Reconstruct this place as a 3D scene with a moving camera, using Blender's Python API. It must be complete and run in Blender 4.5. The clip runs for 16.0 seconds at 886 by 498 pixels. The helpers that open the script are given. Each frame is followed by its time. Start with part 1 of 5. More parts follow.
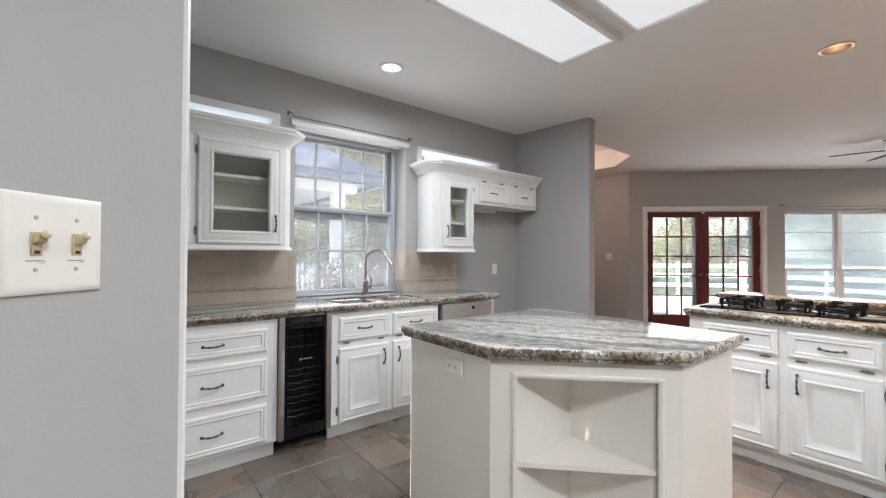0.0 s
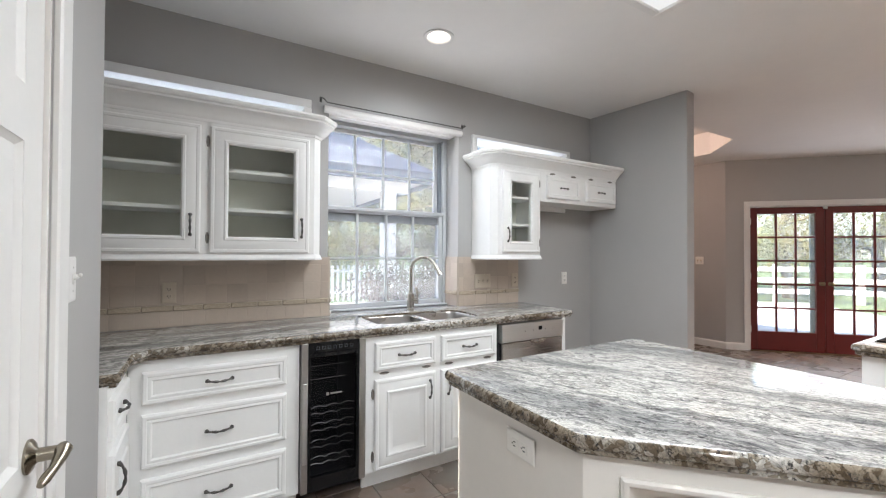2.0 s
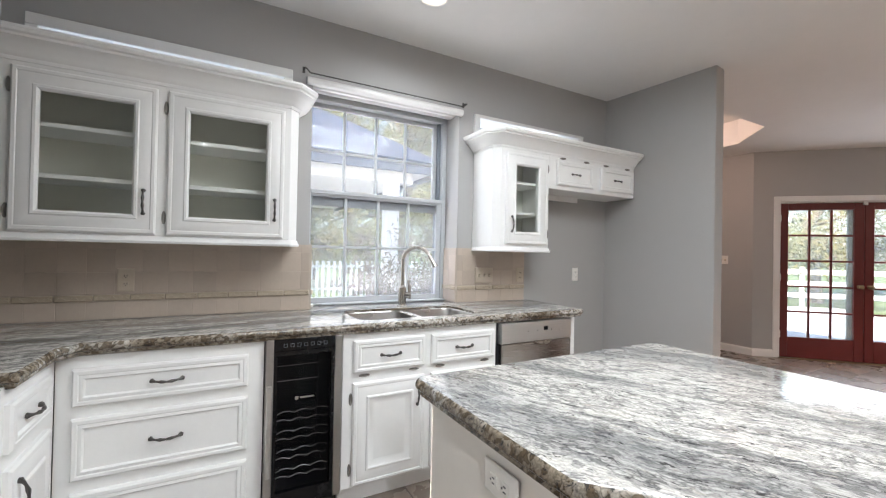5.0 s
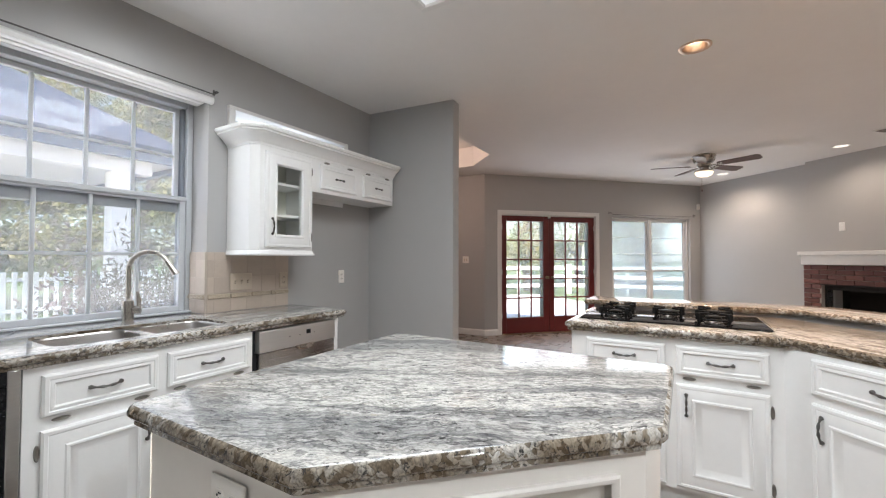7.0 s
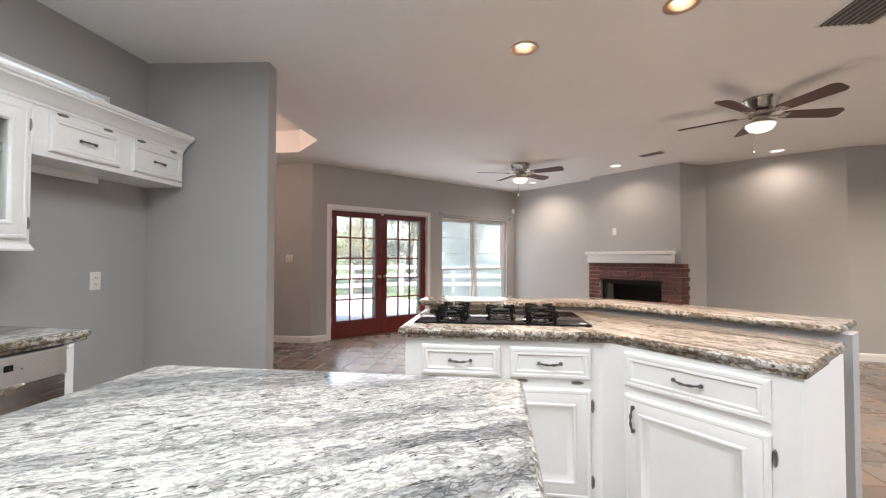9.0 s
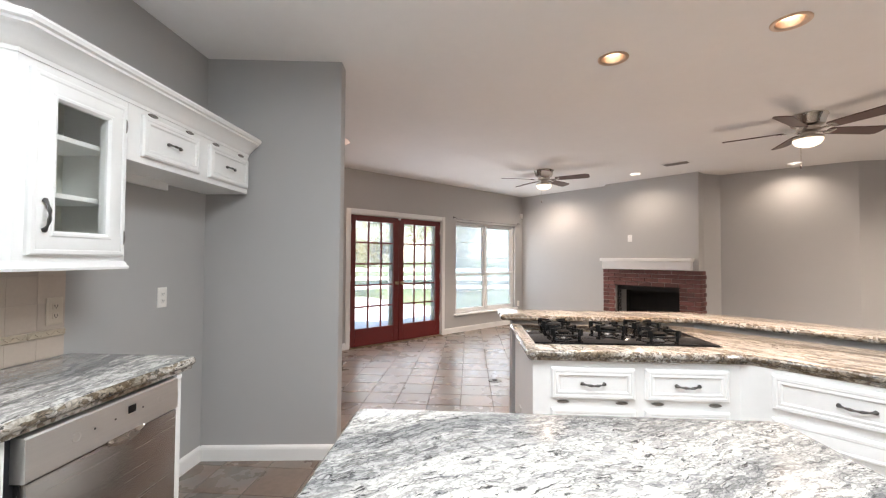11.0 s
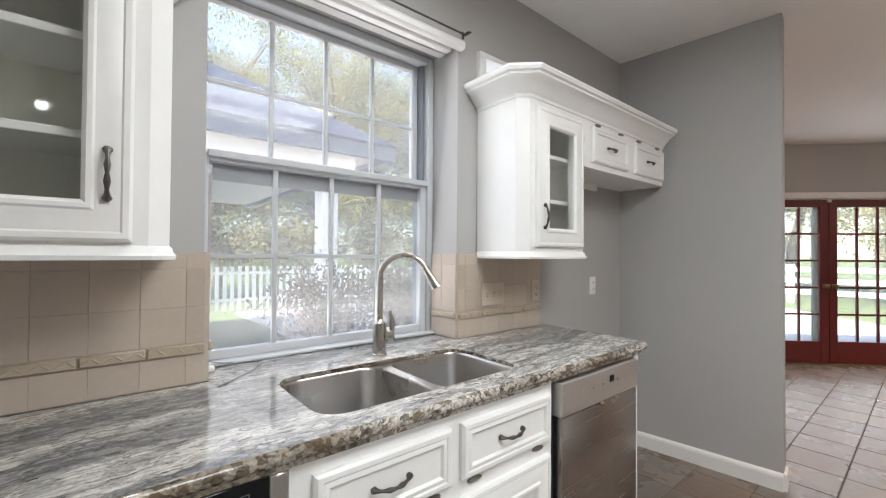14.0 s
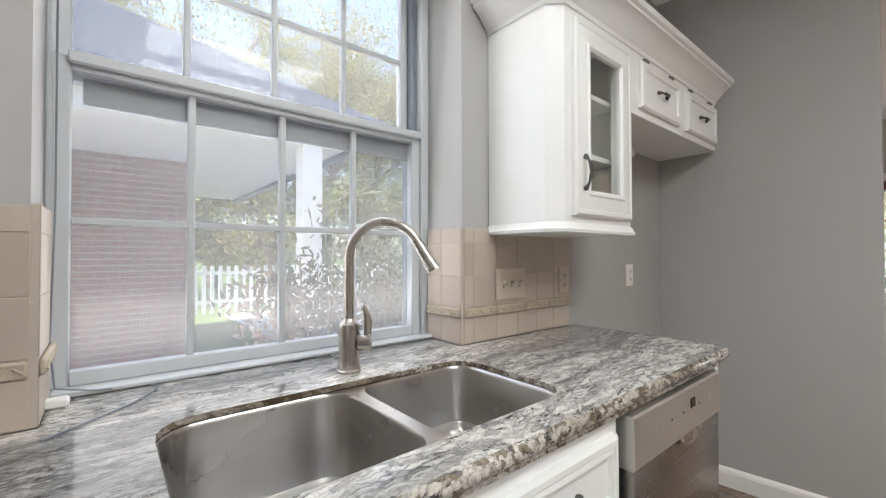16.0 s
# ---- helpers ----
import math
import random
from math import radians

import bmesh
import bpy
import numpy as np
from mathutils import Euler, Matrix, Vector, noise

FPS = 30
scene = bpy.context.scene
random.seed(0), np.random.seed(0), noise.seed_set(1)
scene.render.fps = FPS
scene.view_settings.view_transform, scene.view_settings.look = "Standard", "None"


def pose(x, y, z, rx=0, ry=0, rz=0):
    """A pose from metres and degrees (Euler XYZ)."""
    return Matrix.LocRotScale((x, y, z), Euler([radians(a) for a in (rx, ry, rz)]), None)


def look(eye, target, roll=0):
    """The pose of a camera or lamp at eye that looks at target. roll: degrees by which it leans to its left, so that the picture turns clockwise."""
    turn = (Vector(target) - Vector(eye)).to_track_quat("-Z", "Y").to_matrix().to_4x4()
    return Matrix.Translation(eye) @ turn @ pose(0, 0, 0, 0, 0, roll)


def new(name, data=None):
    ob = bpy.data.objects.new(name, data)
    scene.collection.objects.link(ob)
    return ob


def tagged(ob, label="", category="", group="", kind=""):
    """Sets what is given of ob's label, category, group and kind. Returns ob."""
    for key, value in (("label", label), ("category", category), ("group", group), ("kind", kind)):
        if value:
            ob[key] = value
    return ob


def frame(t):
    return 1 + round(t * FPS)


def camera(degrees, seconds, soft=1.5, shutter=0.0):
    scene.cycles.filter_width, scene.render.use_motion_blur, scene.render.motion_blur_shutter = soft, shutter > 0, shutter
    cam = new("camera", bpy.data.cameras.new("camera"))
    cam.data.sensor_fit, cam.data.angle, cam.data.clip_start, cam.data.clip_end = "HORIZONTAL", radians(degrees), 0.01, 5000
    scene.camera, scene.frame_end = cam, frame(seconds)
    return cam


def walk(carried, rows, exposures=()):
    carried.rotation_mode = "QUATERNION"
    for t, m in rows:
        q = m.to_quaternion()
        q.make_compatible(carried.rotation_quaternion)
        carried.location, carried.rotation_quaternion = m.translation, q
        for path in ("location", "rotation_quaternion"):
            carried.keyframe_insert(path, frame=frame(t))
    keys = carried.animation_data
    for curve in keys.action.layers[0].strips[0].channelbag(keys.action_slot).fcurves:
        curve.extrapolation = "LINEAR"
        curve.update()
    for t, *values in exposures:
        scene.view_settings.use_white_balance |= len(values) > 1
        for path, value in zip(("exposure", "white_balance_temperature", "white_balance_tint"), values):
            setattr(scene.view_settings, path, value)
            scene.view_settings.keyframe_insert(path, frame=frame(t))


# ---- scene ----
cam = camera(95.1, 16.0, soft=1.2)
PATH = [
    (0, (0.392, 0.245, 1.282), (1.644, 1.804, 1.31), 0.3),
    (0.5, (0.525, 0.347, 1.291), (1.832, 1.861, 1.314), 0.3),
    (1, (0.625, 0.471, 1.321), (1.913, 2.001, 1.346), 0.6),
    (1.5, (0.692, 0.63, 1.336), (1.868, 2.247, 1.359), 0.4),
    (2, (0.754, 0.705, 1.344), (1.769, 2.428, 1.37), 0.3),
    (2.5, (0.851, 0.725, 1.346), (1.705, 2.533, 1.366), 0.3),
    (3, (0.944, 0.782, 1.273), (1.669, 2.646, 1.299), 0.2),
    (3.2, (0.965, 0.811, 1.255), (1.662, 2.685, 1.271), 0.4),
    (5.3, (1.009, 0.898, 1.29), (2.076, 2.59, 1.314), 0.9),
    (5.5, (1.01, 0.894, 1.287), (2.162, 2.529, 1.319), 0.6),
    (6, (1.014, 0.881, 1.283), (2.382, 2.34, 1.326), 0.5),
    (6.5, (1.029, 0.835, 1.283), (2.588, 2.086, 1.33), 0.3),
    (7, (1.045, 0.791, 1.283), (2.761, 1.815, 1.332), 0.1),
    (7.5, (1.075, 0.757, 1.286), (2.906, 1.559, 1.334), 0.1),
    (8, (1.209, 0.735, 1.276), (3.119, 1.324, 1.32), 0.1),
    (8.5, (1.379, 0.746, 1.272), (3.339, 1.143, 1.316), 0.2),
    (8.7, (1.413, 0.79, 1.27), (3.387, 1.138, 1.316), 0.2),
    (9.7, (1.45, 1.2, 1.295), (3.44, 1.31, 1.345), 0.2),
    (10.8, (1.49, 1.603, 1.358), (3.502, 1.683, 1.41), 0.4),
    (11, (1.468, 1.676, 1.356), (3.47, 1.807, 1.407), 0.4),
    (11.5, (1.405, 1.826, 1.358), (3.374, 2.171, 1.398), 0.7),
    (12, (1.347, 1.917, 1.35), (3.231, 2.588, 1.383), 0.9),
    (12.5, (1.306, 1.962, 1.354), (3.046, 2.947, 1.383), 0.7),
    (13, (1.282, 1.983, 1.353), (2.849, 3.226, 1.382), 0.6),
    (13.5, (1.255, 1.997, 1.349), (2.653, 3.427, 1.376), 0.5),
    (14, (1.243, 2.023, 1.323), (2.518, 3.564, 1.349), 0.4),
    (14.5, (1.25, 2.078, 1.264), (2.45, 3.677, 1.286), 0.4),
    (15, (1.283, 2.154, 1.222), (2.453, 3.776, 1.25), 0.2),
    (15.5, (1.442, 2.304, 1.204), (2.635, 3.909, 1.2325), 0.15),
    (16, (1.582, 2.434, 1.232), (2.858, 3.974, 1.261), -0.1),
]
walk(cam, [(t, look(eye, target, roll)) for t, eye, target, roll in PATH], [(0.0, 2.23, 6500, 12), (3.0, 2.48, 6500, 12), (5.5, 2.46, 6500, 12), (6.5, 2.2, 6500, 12), (8.5, 2.34, 6500, 12), (11.0, 2.67, 6500, 12), (12.5, 2.31, 6550, 12), (13.5, 2.2, 6700, 12), (14.0, 2.3, 6700, 12), (15.0, 2.43, 6700, 12), (16.0, 2.22, 6800, 12)])

# ---- world, sun and lamps ----
SUN_EL, SUN_AZ = 42.0, -92.0
world = bpy.data.worlds.new("sky")
scene.world = world
world.use_nodes = True
wn = world.node_tree.nodes
sky = wn.new("ShaderNodeTexSky")
sky.sky_type, sky.sun_disc = "NISHITA", False
sky.sun_elevation, sky.sun_rotation = radians(SUN_EL), radians(SUN_AZ)
world.node_tree.links.new(sky.outputs[0], wn["Background"].inputs[0])
wn["Background"].inputs[1].default_value = 0.15


def lamp(name, kind, m, energy, color, size=0.1, size_y=0.0, spot=120, blend=0.6):
    data = bpy.data.lights.new(name, kind)
    data.energy, data.color = energy, color
    if kind == "AREA":
        data.shape, data.size, data.size_y = "RECTANGLE", size, size_y or size
    elif kind == "SPOT":
        data.shadow_soft_size, data.spot_size, data.spot_blend = size, radians(spot), blend
    elif kind == "SUN":
        data.angle = radians(0.5)
    else:
        data.shadow_soft_size = size
    ob = new(name, data)
    ob.matrix_world = m
    return ob


WARM, NEUTRAL, DAY = (1.0, 0.83, 0.68), (0.90, 0.965, 1.0), (0.76, 0.88, 1.0)
az, el = radians(SUN_AZ), radians(SUN_EL)
sun_from = Vector((math.sin(az) * math.cos(el), math.cos(az) * math.cos(el), math.sin(el)))
lamp("sun", "SUN", look(sun_from * 50, (0, 0, 0)), 5.0, (1.0, 0.95, 0.86))
CEIL = 2.72
# kitchen ceiling panels
lamp("panel_light", "AREA", pose(2.32, 1.81, CEIL - 0.075), 5.0, NEUTRAL, 1.1, 0.42)
lamp("panel_light", "AREA", pose(2.32, 1.23, CEIL - 0.075), 5.0, NEUTRAL, 1.1, 0.42)
# recessed lamps: x, y, watts, colour; the last four are unseen, added as fill
AMBER = (1.0, 0.65, 0.41)
CANS = [(2.02, 2.92, 4.5, NEUTRAL), (4.24, 0.715, 22, AMBER), (3.86, -0.14, 23, AMBER), (8.0, -0.925, 5.5, WARM), (7.34, -2.8, 5, WARM), (9.27, 0.23, 11, WARM), (0.75, -1.0, 56, NEUTRAL), (2.6, -1.9, 34, NEUTRAL), (5.2, -3.6, 48, WARM), (3.2, -3.6, 28, NEUTRAL)]
for cx, cy, watts, tone in CANS:
    lamp("can_or_fill_light", "SPOT", pose(cx, cy, CEIL - 0.02), watts, tone, 0.05, spot=106 if tone is AMBER else 160, blend=0.9)
FANS = [(7.70, 0.55, 29.0), (5.43, -1.465, 55.0)]
for fx, fy, turn in FANS:
    lamp("fan_bulb", "SPOT", pose(fx, fy, CEIL - 0.45), 20, WARM, 0.15, spot=128, blend=0.6)
    lamp("fan_globe_light", "POINT", pose(fx, fy, CEIL - 0.6), 0.7, WARM, 0.3)
# the breakfast bay's tray ceiling
lamp("tray_light", "POINT", pose(5.62, 4.25, CEIL - 0.05), 5, (1.0, 0.70, 0.56), 0.12)
# daylight in the window openings
lamp("window_daylight", "AREA", look((2.0, 3.62, 1.65), (2.0, 0.0, 1.2)), 1.0, (0.96, 0.97, 1.0), 0.95, 1.3)
for wx in (0.77, 3.2):
    lamp("window_daylight", "AREA", look((wx, 3.65, 2.2), (wx, 3.0, 2.5)), 0.25, DAY, 1.1, 0.2)
DWN = Vector((-0.7071, -0.7071, 0))
lamp("window_daylight", "AREA", look(Vector((8.11, 2.82, 1.1)) + DWN * 0.08, Vector((8.11, 2.82, 1.05)) + DWN * 3), 3, (0.95, 0.95, 1.0), 1.6, 1.7)
lamp("window_daylight", "AREA", look(Vector((9.615, 1.315, 1.2)) - DWN * 0.05, Vector((9.615, 1.315, 1.15)) + DWN * 3), 3.6, (0.9, 0.95, 1.0), 1.62, 1.6)


# ---- materials ----
def mat(name, base, rough=0.5, metal=0.0, var=0.08, scale=6.0, bump=0.0, bscale=80.0, coat=0.0, rand=0.0, spec=0.5, stretch=(1, 1, 1), tint=None, tint_amount=0.4, islands=False):
    """A surface with its colour varied at two scales, fine relief, and, with rand, from piece to piece."""
    m = bpy.data.materials.new(name)
    m.use_nodes = True
    n, l = m.node_tree.nodes, m.node_tree.links
    p = n["Principled BSDF"]
    p.inputs["Roughness"].default_value, p.inputs["Metallic"].default_value = rough, metal
    p.inputs["Coat Weight"].default_value, p.inputs["Specular IOR Level"].default_value = coat, spec
    tc, mp = n.new("ShaderNodeTexCoord"), n.new("ShaderNodeMapping")
    mp.inputs["Scale"].default_value = stretch
    l.new(tc.outputs["Object"], mp.inputs["Vector"])
    vec = mp.outputs[0]
    if rand:
        info, off = n.new("ShaderNodeNewGeometry" if islands else "ShaderNodeObjectInfo"), n.new("ShaderNodeVectorMath")
        chance = info.outputs["Random Per Island" if islands else "Random"]
        scl = n.new("ShaderNodeMath")
        scl.operation = "MULTIPLY"
        scl.inputs[1].default_value = 37.0
        l.new(chance, scl.inputs[0])
        l.new(vec, off.inputs[0])
        l.new(scl.outputs[0], off.inputs[1])
        vec = off.outputs[0]
    a, b = n.new("ShaderNodeTexNoise"), n.new("ShaderNodeTexNoise")
    for node, s in ((a, scale), (b, scale * 9)):
        node.inputs["Scale"].default_value, node.inputs["Detail"].default_value = s, 5
        l.new(vec, node.inputs["Vector"])
    add = n.new("ShaderNodeMath")
    add.operation = "MULTIPLY_ADD"
    add.inputs[1].default_value, add.inputs[2].default_value = 0.5, 0.0
    l.new(b.outputs[0], add.inputs[0])
    tot = n.new("ShaderNodeMath")
    l.new(a.outputs[0], tot.inputs[0])
    l.new(add.outputs[0], tot.inputs[1])
    rng = n.new("ShaderNodeMapRange")
    rng.inputs["From Min"].default_value, rng.inputs["From Max"].default_value = 0.4, 1.1
    rng.inputs["To Min"].default_value, rng.inputs["To Max"].default_value = 1 - var, 1 + var
    l.new(tot.outputs[0], rng.inputs["Value"])
    hue = n.new("ShaderNodeHueSaturation")
    hue.inputs["Color"].default_value = (*base, 1)
    val = rng.outputs[0]
    if rand:
        r2, mul = n.new("ShaderNodeMapRange"), n.new("ShaderNodeMath")
        r2.inputs["To Min"].default_value, r2.inputs["To Max"].default_value = 1 - rand, 1 + rand
        mul.operation = "MULTIPLY"
        l.new(chance, r2.inputs["Value"])
        l.new(r2.outputs[0], mul.inputs[0])
        l.new(val, mul.inputs[1])
        val = mul.outputs[0]
    l.new(val, hue.inputs["Value"])
    col = hue.outputs[0]
    if tint:
        mix, ramp = n.new("ShaderNodeMix"), n.new("ShaderNodeMapRange")
        mix.data_type = "RGBA"
        mix.inputs["B"].default_value = (*tint, 1)
        ramp.inputs["From Min"].default_value, ramp.inputs["From Max"].default_value = 0.42, 0.62
        ramp.inputs["To Max"].default_value = tint_amount
        c = n.new("ShaderNodeTexNoise")
        c.inputs["Scale"].default_value, c.inputs["Detail"].default_value = scale * 0.7, 3
        sh = n.new("ShaderNodeVectorMath")
        sh.inputs[1].default_value = (5.3, 9.1, 2.7)
        l.new(vec, sh.inputs[0])
        l.new(sh.outputs[0], c.inputs["Vector"])
        l.new(c.outputs[0], ramp.inputs["Value"])
        l.new(ramp.outputs[0], mix.inputs["Factor"])
        l.new(col, mix.inputs["A"])
        col = mix.outputs["Result"]
    l.new(col, p.inputs["Base Color"])
    rr = n.new("ShaderNodeMapRange")
    rr.inputs["To Min"].default_value, rr.inputs["To Max"].default_value = max(rough - 0.06, 0.02), rough + 0.08
    l.new(a.outputs[0], rr.inputs["Value"])
    l.new(rr.outputs[0], p.inputs["Roughness"])
    if bump:
        bn, f = n.new("ShaderNodeBump"), n.new("ShaderNodeTexNoise")
        f.inputs["Scale"].default_value, f.inputs["Detail"].default_value = bscale, 3
        l.new(vec, f.inputs["Vector"])
        bn.inputs["Strength"].default_value, bn.inputs["Distance"].default_value = bump, 0.004
        l.new(f.outputs[0], bn.inputs["Height"])
        l.new(bn.outputs[0], p.inputs["Normal"])
    return m


def glow(name, color, strength):
    m = bpy.data.materials.new(name)
    m.use_nodes = True
    p = m.node_tree.nodes["Principled BSDF"]
    p.inputs["Base Color"].default_value = (0.8, 0.8, 0.8, 1)
    p.inputs["Emission Color"].default_value, p.inputs["Emission Strength"].default_value = (*color, 1), strength
    return m


def glass(name, tone=(1, 1, 1), haze=0.05):
    """A clear pane: see-through, with a mirror's gloss by Fresnel and a painted veil of haze."""
    m = bpy.data.materials.new(name)
    m.use_nodes = True
    n, l = m.node_tree.nodes, m.node_tree.links
    n.remove(n["Principled BSDF"])
    tr, gl, df, fr = (n.new("ShaderNode" + k) for k in ("BsdfTransparent", "BsdfGlossy", "BsdfDiffuse", "LayerWeight"))
    tr.inputs[0].default_value, gl.inputs["Roughness"].default_value = (*tone, 1), 0.02
    df.inputs[0].default_value = (0.78, 0.77, 0.75, 1)
    fr.inputs["Blend"].default_value = 0.5
    pw, ad = n.new("ShaderNodeMath"), n.new("ShaderNodeMath")
    pw.operation, ad.operation = "POWER", "MULTIPLY_ADD"
    pw.inputs[1].default_value, ad.inputs[1].default_value, ad.inputs[2].default_value = 4.0, 0.45, 0.014
    l.new(fr.outputs["Facing"], pw.inputs[0])
    l.new(pw.outputs[0], ad.inputs[0])
    m1, m2 = n.new("ShaderNodeMixShader"), n.new("ShaderNodeMixShader")
    m1.inputs[0].default_value = haze
    tl, md = n.new("ShaderNodeBsdfTranslucent"), n.new("ShaderNodeMixShader")
    tl.inputs[0].default_value = (0.92, 0.90, 0.87, 1)
    md.inputs[0].default_value = 0.75
    l.new(df.outputs[0], md.inputs[1])
    l.new(tl.outputs[0], md.inputs[2])
    l.new(tr.outputs[0], m1.inputs[1])
    l.new(md.outputs[0], m1.inputs[2])
    l.new(ad.outputs[0], m2.inputs[0])
    l.new(m1.outputs[0], m2.inputs[1])
    l.new(gl.outputs[0], m2.inputs[2])
    l.new(m2.outputs[0], n["Material Output"].inputs[0])
    return m


def granite_mat(name, angle, grey=0.0, size=1.0, long=2.3, brown=0.0, clump=26.0, dark=0.40):
    """Polished granite: pale grains drawn out along one way, fine dark seams, flecks and long grey bands."""
    m = bpy.data.materials.new(name)
    m.use_nodes = True
    n, l = m.node_tree.nodes, m.node_tree.links
    p = n["Principled BSDF"]
    tc = n.new("ShaderNodeTexCoord")

    def warped(src, scale, amount, detail=2):
        w, v = n.new("ShaderNodeTexNoise"), n.new("ShaderNodeVectorMath")
        w.inputs["Scale"].default_value, w.inputs["Detail"].default_value = scale, detail
        l.new(src, w.inputs["Vector"])
        v.operation = "MULTIPLY_ADD"
        v.inputs[1].default_value = (amount, amount, amount)
        l.new(w.outputs["Color"], v.inputs[0])
        l.new(src, v.inputs[2])
        return v.outputs[0]

    base = warped(warped(tc.outputs["Object"], 2.0, 0.17), 34.0, 0.022, 3)

    def along(stretch):
        mp = n.new("ShaderNodeMapping")
        mp.vector_type = "TEXTURE"
        mp.inputs["Scale"].default_value = tuple(1 / s for s in stretch)
        mp.inputs["Rotation"].default_value = (0, 0, radians(angle))
        l.new(base, mp.inputs["Vector"])
        return mp.outputs[0]

    def noise_at(scale, stretch, detail=5, rough=0.6):
        t = n.new("ShaderNodeTexNoise")
        l.new(along(stretch), t.inputs["Vector"])
        t.inputs["Scale"].default_value, t.inputs["Detail"].default_value, t.inputs["Roughness"].default_value = scale, detail, rough
        return t.outputs[0]

    def ramp(src, stops):
        r = n.new("ShaderNodeValToRGB")
        while len(r.color_ramp.elements) < len(stops):
            r.color_ramp.elements.new(0.5)
        for e, (at, c) in zip(r.color_ramp.elements, stops):
            e.position, e.color = at, (*c, 1)
        l.new(src, r.inputs[0])
        return r.outputs[0]

    def mix(f, a, b, how="MIX"):
        x = n.new("ShaderNodeMix")
        x.data_type, x.blend_type = "RGBA", how
        if isinstance(f, float):
            x.inputs["Factor"].default_value = f
        else:
            l.new(f, x.inputs["Factor"])
        l.new(a, x.inputs["A"])
        l.new(b, x.inputs["B"])
        return x.outputs["Result"]

    def plain(c):
        r = n.new("ShaderNodeRGB")
        r.outputs[0].default_value = (*c, 1)
        return r.outputs[0]

    def grey_of(v):
        return (v, v, v)

    cells = along((1 / long, 1.0, 1.0))
    one, rim = n.new("ShaderNodeTexVoronoi"), n.new("ShaderNodeTexVoronoi")
    rim.feature = "DISTANCE_TO_EDGE"
    for v in (one, rim):
        v.inputs["Scale"].default_value = 62 / size
        l.new(cells, v.inputs["Vector"])
    sep = n.new("ShaderNodeSeparateColor")
    l.new(one.outputs["Color"], sep.inputs[0])
    w = 1 - brown
    tone, stir = n.new("ShaderNodeMapRange"), n.new("ShaderNodeMix")
    tone.inputs["From Min"].default_value, tone.inputs["From Max"].default_value = 0.3, 0.7
    l.new(noise_at(46 / size, (1 / long, 1.0, 1.0), 6, 0.65), tone.inputs["Value"])
    stir.inputs["Factor"].default_value = 0.55 + 0.4 * brown
    l.new(sep.outputs[0], stir.inputs["A"])
    l.new(tone.outputs[0], stir.inputs["B"])
    pale = ramp(stir.outputs["Result"], [(0.0, (0.19 * w + 0.07 * brown, 0.19 * w + 0.055 * brown, 0.2 * w + 0.045 * brown)), (0.16, (0.34, 0.335 - 0.05 * brown, 0.335 - 0.11 * brown)), (0.38, (0.62, 0.60 - 0.06 * brown, 0.56 - 0.13 * brown)), (0.68, (0.67, 0.647 - 0.03 * brown, 0.605 - 0.10 * brown)), (0.95, (0.50, 0.45 - 0.04 * brown, 0.38 - 0.06 * brown))])
    grains = ramp(noise_at(210, (0.6, 1.0, 1.0), 3, 0.6), [(0.36, grey_of(0.72)), (0.55, grey_of(1.0)), (0.68, grey_of(1.12))])
    c = mix(1.0, pale, grains, "MULTIPLY")
    # dark seams between the grains, only here and there
    seam = ramp(rim.outputs["Distance"], [(0.0, grey_of(0.85)), (0.10, grey_of(0.35)), (0.2, grey_of(0.0))])
    where = ramp(noise_at(17, (0.5, 1.2, 1.0), 4), [(0.42, grey_of(0.18 * w)), (0.62, grey_of(0.95 - 0.7 * brown))])
    c = mix(mix(1.0, seam, where, "MULTIPLY"), c, plain((0.10 + 0.02 * brown, 0.10, 0.10 - 0.035 * brown)))
    # pale clumps lying in a darker ground
    lump = n.new("ShaderNodeMix")
    lump.inputs["Factor"].default_value = 0.62
    l.new(sep.outputs[1], lump.inputs["A"])
    l.new(noise_at(clump, (0.26, 1.3, 1.0), 4, 0.6), lump.inputs["B"])
    ground = ramp(lump.outputs["Result"], [(dark - 0.02, grey_of(0.0)), (dark + 0.05, grey_of(1.0))])
    c = mix(ground, mix(1.0, c, plain((0.64, 0.64, 0.65) if not brown else (0.42, 0.37, 0.31)), "MULTIPLY"), c)
    # grey bands
    lo = 0.61 - 0.18 * grey
    band = ramp(noise_at(3.2, (0.24, 2.4, 1.0), 4, 0.5), [(lo - 0.05, grey_of(0.0)), (lo + 0.02, grey_of(0.6)), (lo + 0.10, grey_of(0.95))])
    c = mix(band, c, mix(1.0, c, plain((0.44, 0.455, 0.48) if not brown else (0.42, 0.36, 0.29)), "MULTIPLY"))
    # flecks drawn out along the grain
    fleck = ramp(noise_at(70, (0.25, 1.2, 1.0), 6, 0.7), [(0.38 + 0.045 * brown, grey_of(0.92)), (0.415 + 0.055 * brown, grey_of(0.0))])
    c = mix(fleck, c, plain((0.035, 0.034, 0.034)))
    l.new(c, p.inputs["Base Color"])
    p.inputs["Roughness"].default_value = 0.09
    p.inputs["Specular IOR Level"].default_value = 0.45
    return m


